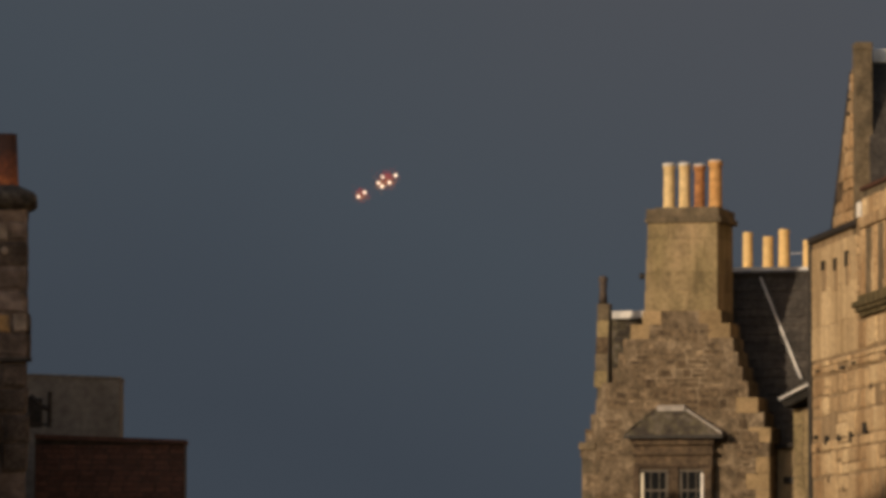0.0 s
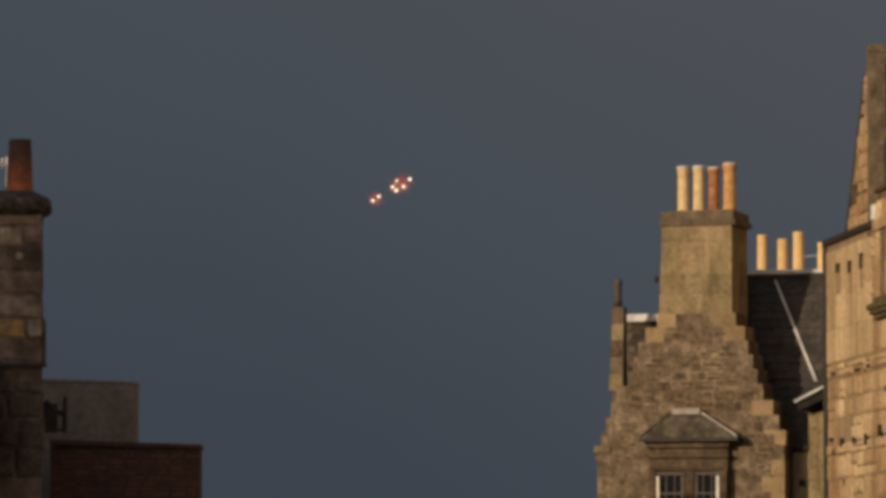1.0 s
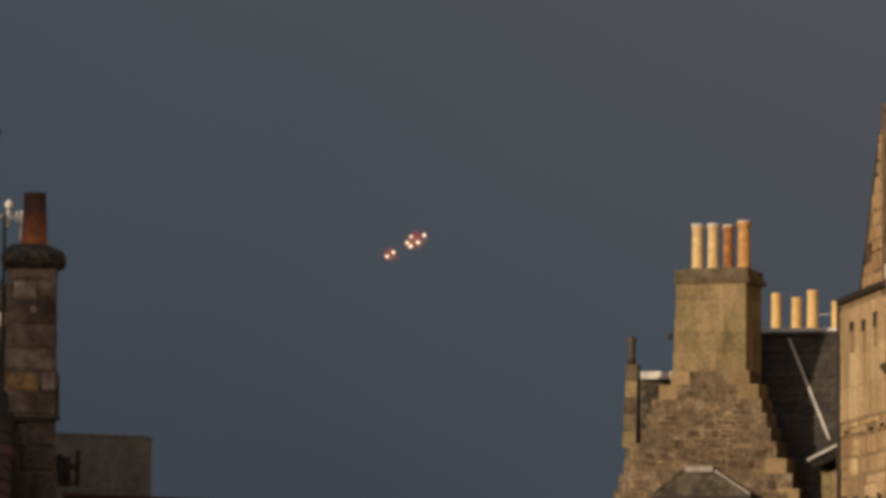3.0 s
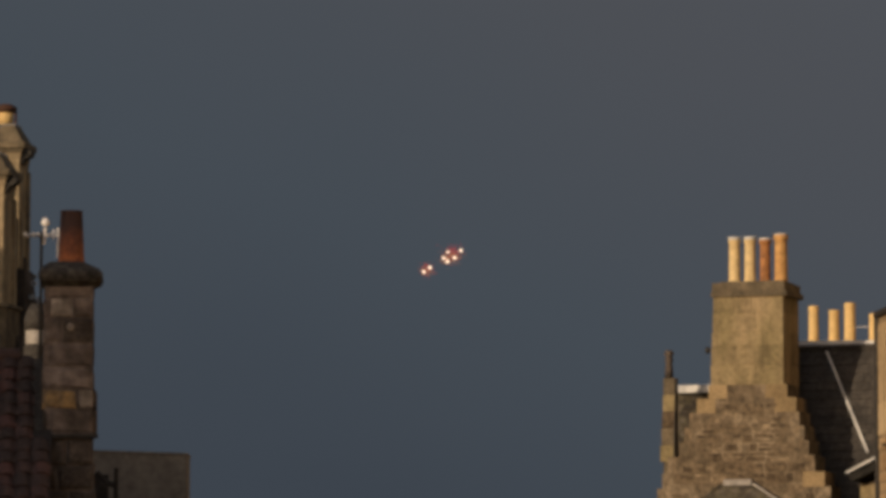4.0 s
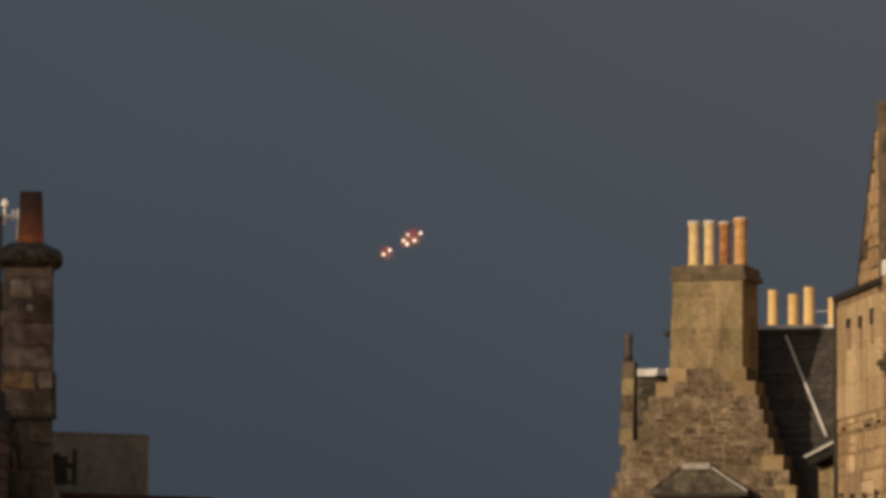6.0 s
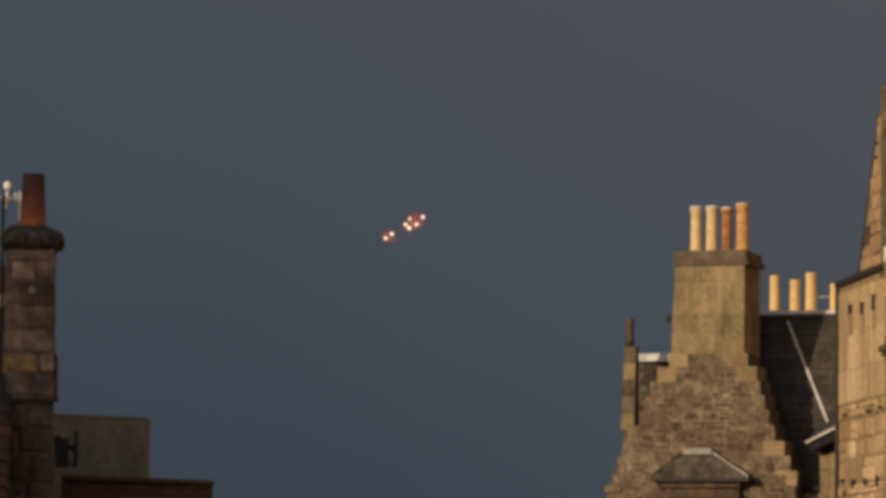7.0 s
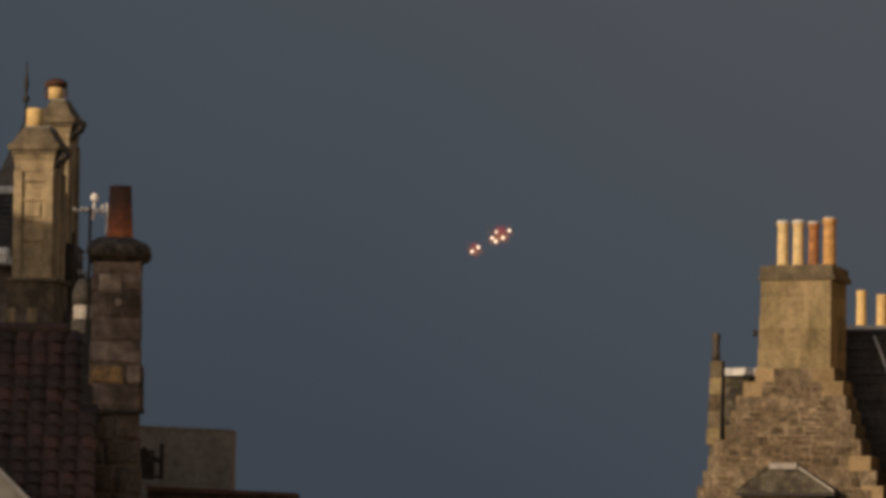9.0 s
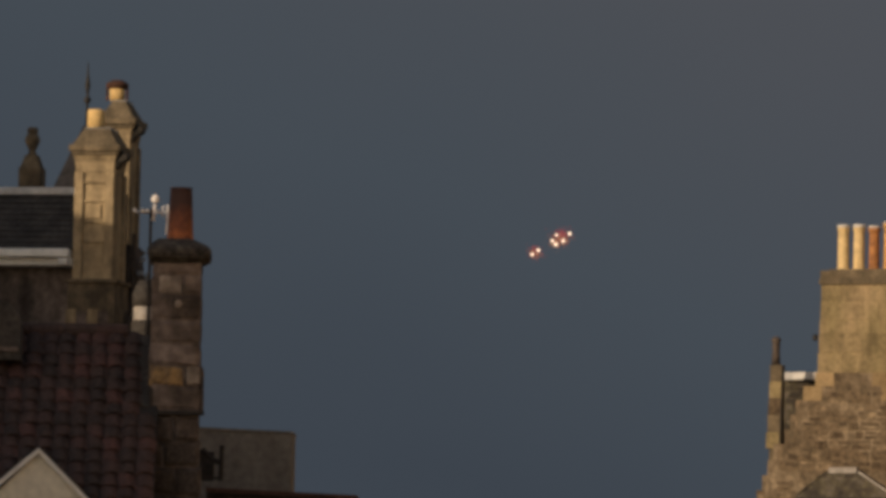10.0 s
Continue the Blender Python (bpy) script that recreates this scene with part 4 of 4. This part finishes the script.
part("mast", rod((X4(-18), 0, Z4(520)), (X4(-17), 0, Z4(284)), 0.02), BLACK_IRON, aerial)
part("boom", rod((X4(-46), 0, Z4(290)), (X4(14), 0.25, Z4(288)), 0.016), ALUMINIUM, aerial)
for a, h in ((-44, 0.0), (-31, 0.0), (-22, 0.0), (-5, 0.02), (4, 0.07), (12, 0.09)):
    part("element", rod((X4(a), -0.16 if h < 0.05 else -0.02, Z4(289) - h), (X4(a), 0.16 if h < 0.05 else 0.02, Z4(289) + h), 0.024 if h < 0.05 else 0.014, 8), ALUMINIUM, aerial)
part("reflector", turned([(0.025, Z4(274)), (0.05, Z4(271)), (0.058, Z4(266)), (0.04, Z4(261)), (0.02, Z4(259))], X4(-10), 0, 12), ALUMINIUM, aerial, "pale amplifier head", True)
part("bracket_arm", rod((X4(-10), 0, Z4(276)), (X4(-13), 0, Z4(306)), 0.022), ALUMINIUM, aerial)
part("stay", rod((X4(13), 0, Z4(287)), (X4(11), 0, Z4(330)), 0.012), ALUMINIUM, aerial)

# grey rendered box wall and the dark brick wall below it
M5, K5, X5, Z5 = drawing(70.5, 160, 0.0)
box_wall = thing("rendered_chimney", M5, "square grey cement-rendered chimney block in shade", "chimney")
part("shaft", prism([(X5(60), 0), (X5(241), 0), (X5(241), Z5(681)), (X5(60), Z5(675))], 0, 0.9), RENDER_GREY, box_wall)
part("coping", prism([(X5(60), Z5(675)), (X5(242.5), Z5(681)), (X5(242.5), Z5(677)), (X5(60), Z5(671))], -0.02, 0.92), RENDER_GREY, box_wall)

M6, K6, X6, Z6 = drawing(69.2, 230, 0.0)
brick_wall = thing("brick_gable", M6, "dark red-brown brick wall with tiled coping in shade", "wall")
core = part("wall", prism([(X6(92), 0), (X6(356), 0), (X6(356), Z6(794)), (X6(92), Z6(786))], 0.02, 0.6), BLACK_IRON, brick_wall)
part("coping", prism([(X6(92), Z6(787)), (X6(358), Z6(795)), (X6(358), Z6(788)), (X6(92), Z6(779))], -0.06, 0.66), BRICK, brick_wall, "red tile coping")
courses(core, pose(0, 0.02, 0), X6(92), X6(356), Z6(900), Z6(797), (0.072, 0.078), (0.20, 0.23), BRICK, 88, None, 0.010, 0.06, "brick")

hopper = thing("pipe_bracket", drawing(69.0, 110, 0.0)[0], "black iron pipe bracket fixed beside the chimney", "pipe")
KX = 69.0 / 8950
part("pipe", rod((8 * KX, -0.1, EYE + (1100 - 768) * KX), (9 * KX, -0.1, EYE + (1100 - 705) * KX), 0.034, 10), BLACK_IRON, hopper)
pts_h = [(-26, 712), (-16, 722), (-6, 731), (8, 735)]
for (a, v), (b, w) in zip(pts_h, pts_h[1:]):
    part("arm", rod((a * KX, -0.1, EYE + (1100 - v) * KX), (b * KX, -0.1, EYE + (1100 - w) * KX), 0.04, 10), BLACK_IRON, hopper)
part("arm", rod((-24 * KX, -0.1, EYE + (1100 - 764) * KX), (8 * KX, -0.1, EYE + (1100 - 762) * KX), 0.022, 8), BLACK_IRON, hopper)
part("backplate", box(-30 * KX, -4 * KX, -0.12, -0.05, EYE + (1100 - 768) * KX, EYE + (1100 - 716) * KX, 0.02), BLACK_IRON, hopper)

# ---------------------------------------------------------------- far house: carved stacks, slate roof, finial and turret
M7, K7, X7, Z7 = drawing(86.0, -120, 8.0)
far_house = thing("carved_stone_house", M7, "grey carved-stone house with panelled chimneys and dark slate roof", "house")
WD = 5.0                                     # the roofed wing stands behind the stacks
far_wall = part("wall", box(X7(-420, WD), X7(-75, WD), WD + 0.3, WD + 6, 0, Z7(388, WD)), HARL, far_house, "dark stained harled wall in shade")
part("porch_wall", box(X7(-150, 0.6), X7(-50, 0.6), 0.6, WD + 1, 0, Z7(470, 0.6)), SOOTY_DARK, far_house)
FR0, FR1, FF, FB = X7(-430, WD), X7(-90, WD), (WD, Z7(357, WD)), (WD + 1.3, Z7(253, WD + 1.3))
far_roof = part("roof", slab([(FR0, *FF), (FR1, *FF), (FR1, *FB), (FR0, *FB)], 0.1), SLATE, far_house, "dark slate roof")
mf, run = slope_frame(FR0, *FF, *FB)
slates(far_roof, mf, FR1 - FR0, run, (0.22, 0.17), 95)
part("ridge_lead", box(FR0, FR1, WD + 1.15, WD + 1.5, Z7(259, WD + 1.2), Z7(246, WD + 1.2), 0.02), LEAD, far_roof, "grey lead ridge")
part("gutter", box(FR0, X7(-158, WD), WD - 0.18, WD + 0.06, Z7(372, WD), Z7(357, WD), 0.03), LIFTED_WHITE, far_house, "white painted gutter and eaves course")
part("eaves_course", box(FR0, X7(-160, WD), WD - 0.02, WD + 0.32, Z7(386, WD), Z7(371, WD), 0.02), LIFTED_WHITE, far_house)
part("gutter_end", box(X7(-176, WD), X7(-160, WD), WD - 0.22, WD, Z7(387, WD), Z7(374, WD), 0.02), WHITE_PAINT, far_house, "white gutter outlet")


def carved_stack(x0, x1, y0, y1, top, neck, foot, base, name_label):
    """A panelled chimney: base, shaft with sunk panel, curved neck, cornice and sloping cap."""
    s = part("chimney_shaft", box(X7(x0, y0), X7(x1, y0), y0, y1, Z7(foot + 2, y0), Z7(neck - 2, y0)), GREY_STONE, far_house, name_label)
    w = X7(x1, y0) - X7(x0, y0)
    for a, b in ((0.0, 0.2), (0.8, 1.0)):                    # corner pilasters
        part("pilaster", box(X7(x0, y0) + a * w - (0.02 if a == 0 else 0), X7(x0, y0) + b * w + (0.02 if b == 1 else 0), y0 - 0.06, y0 + 0.02, Z7(foot, y0), Z7(neck + 12, y0), 0.012), GREY_STONE, s)
        part("pilaster", box(X7(x1, y0) - 0.02, X7(x1, y0) + 0.05, y0 + a * (y1 - y0), y0 + b * (y1 - y0), Z7(foot, y0), Z7(neck + 12, y0), 0.012), GREY_STONE, s)
    for v in (neck + 28, neck + 62, neck + 98, neck + 134):
        if v < foot - 8:
            part("panel_band", box(X7(x0, y0) + 0.2 * w, X7(x0, y0) + 0.8 * w, y0 - 0.035, y0 + 0.01, Z7(v + 5, y0), Z7(v, y0), 0.008), GREY_STONE, s)
    part("panel_stone", box(X7(x0, y0) + 0.3 * w, X7(x0, y0) + 0.7 * w, y0 - 0.04, y0 + 0.01, Z7(neck + 96, y0), Z7(neck + 70, y0), 0.02), GREY_STONE, s)
    for low, high, grow in [(14 - 31 * i / 8, 14 - 31 * (i + 1) / 8, 0.005 + 0.05 * (i / 8) ** 2) for i in range(8)]:
        part("neck", box(X7(x0, y0) - grow, X7(x1, y0) + grow, y0 - grow - 0.01, y1 + grow, Z7(neck + low, y0), Z7(neck + high, y0)), GREY_STONE, s)
    part("cornice", box(X7(x0, y0) - 0.07, X7(x1, y0) + 0.08, y0 - 0.09, y1 + 0.08, Z7(neck - 17, y0), Z7(neck - 24, y0), 0.02), WEATHERED, s)
    part("cornice", box(X7(x0, y0) - 0.12, X7(x1, y0) + 0.13, y0 - 0.14, y1 + 0.12, Z7(neck - 24, y0), Z7(neck - 36, y0), 0.025), WEATHERED, s)
    part("sloping_cap", box(X7(x0, y0) - 0.07, X7(x1, y0) + 0.07, y0 - 0.09, y1 + 0.07, Z7(neck - 36, y0), Z7(top, y0), 0.0, None, 0.18), WEATHERED, s)
    # scroll on the right side only, in a much darker tone than the shaft
    scroll = prism([(0.0, 0.0), (0.13, 0.0), (0.19, -0.05), (0.20, -0.11), (0.15, -0.17), (0.07, -0.19), (0.04, -0.27), (0.0, -0.30)], y0 + 0.02, y0 + 0.30)
    bmesh.ops.translate(scroll, verts=scroll.verts, vec=(X7(x1, y0) + 0.02, 0.0, Z7(neck - 26, y0)))
    part("scroll_bracket", scroll, BLACKENED, s, "black scroll under the right end of the cornice")
    part("cap_rim", box(X7(x0, y0) + 0.10, X7(x1, y0) - 0.09, y0 + 0.10, y1 - 0.10, Z7(top + 3, y0), Z7(top - 2, y0), 0.012), LEAD_DULL, s)
    part("base", box(X7(x0, y0) - 0.09, X7(x1, y0) + 0.09, y0 - 0.10, y1 + 0.1, Z7(base, y0), Z7(foot, y0), 0.02), WEATHERED, s)
    part("base_string", box(X7(x0, y0) - 0.13, X7(x1, y0) + 0.14, y0 - 0.15, y1 + 0.14, Z7(foot + 6, y0), Z7(foot - 1, y0), 0.02), WEATHERED, s)
    for j in range(4):
        part("base_stone", box(X7(x0, y0) - 0.11 + j * w * 0.29, X7(x0, y0) - 0.11 + (j + 0.95) * w * 0.29, y0 - 0.12, y0, Z7(base, y0), Z7(base - 26 + 4 * (j % 2)), 0.015), (GREY_STONE, SOOTY, GREY_STONE, SOOTY)[j], s)
    return s


front_stack = carved_stack(-151, -85, 0.0, 0.80, 141, 208, 413, 492, "carved stone stack with sunk panels, sunlit above and shaded below")
part("chimney_pot", turned([(0.15, Z7(141)), (0.15, Z7(108)), (0.135, Z7(104)), (0.11, Z7(104)), (0.10, Z7(114))], X7(-118.5, 0.4), 0.4, 18), BUFF_POT, front_stack, "short buff pot", True)
RD = 2.75
rear_stack = carved_stack(-103, -58, 2.4, 3.1, 91, 159, 355, 500, "second carved stone stack behind the first")
part("chimney_pot", turned([(0.135, Z7(91, RD)), (0.135, Z7(63, RD)), (0.11, Z7(63, RD))], X7(-82, RD), RD, 18), BUFF_POT, rear_stack, "short buff pot", True)
part("cowl", turned([(0.17, Z7(70, RD)), (0.20, Z7(63, RD)), (0.19, Z7(60, RD)), (0.10, Z7(55, RD))], X7(-82, RD), RD, 18), RUST, rear_stack, "dark rusted cowl", True)
for s in (-1, 1):
    part("cowl_leg", rod((X7(-82, RD) + s * 0.18, RD, Z7(91, RD)), (X7(-82, RD) + s * 0.18, RD, Z7(63, RD)), 0.022), RUST, rear_stack)
for a, v0, v1 in ((-62, 260, 500), (-46, 330, 500), (-54, 375, 500)):
    part("flue_pipe", rod((X7(a, 1), 1.0, Z7(v1, 1)), (X7(a, 1), 1.0, Z7(v0, 1)), 0.035), SOOTY_DARK, far_house, "dark flue pipe")

shelf = part("flue_housing", prism([(X7(-60, 1.2), Z7(505, 1.2)), (X7(-26, 1.2), Z7(505, 1.2)), (X7(-34, 1.2), Z7(430, 1.2)), (X7(-44, 1.2), Z7(352, 1.2)), (X7(-60, 1.2), Z7(348, 1.2))], 1.2, 1.7),
             SOOTY_DARK, far_house, "dark stepped flue housing")
for a, v0, v1, r in ((-22, 400, 470, 0.018), (-30, 372, 380, 0.05), (-33, 396, 404, 0.06)):
    part("cowl_fitting", rod((X7(a, 1.1), 1.1, Z7(v1, 1.1)), (X7(a, 1.1), 1.1, Z7(v0, 1.1)), r), LEAD_DULL, shelf)

# ball finial on its pedestal, over the gable of the wing behind
FD = 9.0
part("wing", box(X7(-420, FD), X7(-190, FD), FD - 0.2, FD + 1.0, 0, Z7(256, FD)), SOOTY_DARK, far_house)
fin = part("finial_pedestal", box(X7(-255, FD), X7(-216, FD), FD, FD + 0.45, Z7(252, FD), Z7(208, FD), 0.02), WEATHERED, far_house, "stone pedestal with ball finial")
part("pedestal_top", box(X7(-252, FD), X7(-219, FD), FD + 0.02, FD + 0.42, Z7(208, FD), Z7(186, FD), 0.0, None, 0.07), WEATHERED, fin)
zc = Z7(158, FD)
part("ball_finial", turned([(0.12, Z7(186, FD)), (0.07, Z7(181, FD)), (0.07, Z7(176, FD)), (0.12, zc - 0.08), (0.15, zc), (0.12, zc + 0.09), (0.09, Z7(147, FD)), (0.10, Z7(145, FD)),
                            (0.11, Z7(140, FD)), (0.08, Z7(135, FD))], X7(-236, FD), FD + 0.22, 16), WEATHERED, fin, "", True)
# slate turret with wrought-iron finial
TD = 11.0
tur = bmesh.new()
ta = [tur.verts.new((X7(a, TD), y, Z7(262, TD))) for a, y in ((-200, TD), (-80, TD), (-80, TD + 1.2), (-200, TD + 1.2))]
tb2 = [tur.verts.new((X7(a, TD + 0.6), y, Z7(126, TD))) for a, y in ((-139, TD + 0.55), (-131, TD + 0.55), (-131, TD + 0.65), (-139, TD + 0.65))]
tur.faces.new(ta[::-1])
tur.faces.new(tb2)
for i in range(4):
    tur.faces.new((ta[i], ta[(i + 1) % 4], tb2[(i + 1) % 4], tb2[i]))
turret = part("turret_roof", tur, TURRET_SLATE, far_house, "steep slate pyramid roof")
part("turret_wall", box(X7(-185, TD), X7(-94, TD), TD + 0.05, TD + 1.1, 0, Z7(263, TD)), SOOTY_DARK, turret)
part("lead_cap", box(X7(-142, TD), X7(-126, TD), TD + 0.5, TD + 0.7, Z7(130, TD), Z7(123, TD), 0.01), LEAD_DULL, turret)
part("iron_finial", turned([(0.03, Z7(124, TD)), (0.022, Z7(88, TD)), (0.065, Z7(84, TD)), (0.07, Z7(78, TD)), (0.025, Z7(74, TD)), (0.03, Z7(66, TD)), (0.055, Z7(54, TD)), (0.02, Z7(34, TD)), (0.008, Z7(12, TD))],
                            X7(-135, TD + 0.6), TD + 0.6, 8), BLACK_IRON, turret, "dark wrought-iron finial", True)

# small roof lantern between the stacks
M8, K8, X8, Z8 = drawing(78.0, -30, 0.0)
lantern = thing("roof_lantern", M8, "small roof lantern with pale base and grey conical cap", "roof vent")
part("base", turned([(0.15, Z8(500)), (0.15, Z8(461)), (0.13, Z8(458))], X8(-27), 0, 14), LEAD_MID, lantern, "pale painted base", True)
part("curb", turned([(0.18, 0.0), (0.18, Z8(488)), (0.15, Z8(484))], X8(-27), 0, 14), SLATE, lantern)
part("cap", turned([(0.17, Z8(459)), (0.17, Z8(440)), (0.13, Z8(424)), (0.06, Z8(412))], X8(-27), 0, 14), SLATE, lantern, "dark slate-grey conical cap", True)

# ---------------------------------------------------------------- burning flares far off under the cloud
DIST_F = 800.0
KF = DIST_F / 8940


def flare_cluster(mid, mid_v, lights, halos, label, seed):
    f = thing("flare_cluster", pose((mid - 784) * KF, DIST_F, EYE + (1100 - mid_v) * DIST_F / 8961), label, "flare", "flares in the sky")
    rnd = random.Random(seed)
    for a, b, r in lights:
        bm = bmesh.new()
        bmesh.ops.create_icosphere(bm, subdivisions=2, radius=r * KF)
        for v in bm.verts:
            v.co *= 1 + 0.2 * noise.noise(v.co * 3 + Vector((a, b, 0)))
            v.co += Vector(((a - mid) * KF, rnd.uniform(-0.2, 0.2), (mid_v - b) * KF))
        part("flare", bm, FLARE, f, "burning white-gold flare", True)
    for a, b, spread, count, mat in halos:          # lens bloom painted as a thin drift of small glowing specks, denser in the middle
        bm = bmesh.new()
        for _ in range(2 * count):
            c = Vector(((a - mid + rnd.gauss(0, spread)) * KF, rnd.uniform(0.8, 2.5), (mid_v - b + rnd.gauss(0, spread * 0.8)) * KF))
            r = rnd.uniform(0.55, 1.0) * KF
            vs = [bm.verts.new(c + Vector(p) * r) for p in ((1, 0, 0), (-0.5, 0, 0.87), (-0.5, 0, -0.87), (0, 0.8, 0))]
            for t in ((0, 1, 2), (0, 1, 3), (1, 2, 3), (2, 0, 3)):
                bm.faces.new([vs[k] for k in t])
        tagged(part("glow", bm, mat, f, "painted red glow around the flares"), kind="stuff")
    return f


flare_cluster(709, 326, [(695, 330.5, 2.9), (701, 336.5, 3.1), (702, 320, 2.3), (714, 330, 2.8), (725, 317, 2.9)],
              [(711, 316, 5.5, 130, RED_GLOW), (705, 327, 7.5, 130, ORANGE_GLOW), (700, 333, 5.0, 90, ORANGE_GLOW), (716, 326, 6.0, 90, ORANGE_GLOW), (710, 322, 10, 110, RED_GLOW)],
              "cluster of five bright orange-white flares with painted red glow", 2)
flare_cluster(665, 351, [(659.5, 355, 2.8), (670.5, 347.5, 3.0)], [(666, 346, 5.0, 70, RED_GLOW), (664, 352, 5.5, 110, ORANGE_GLOW), (666, 350, 8, 60, RED_GLOW)],
              "pair of bright orange-white flares with painted red glow", 5)
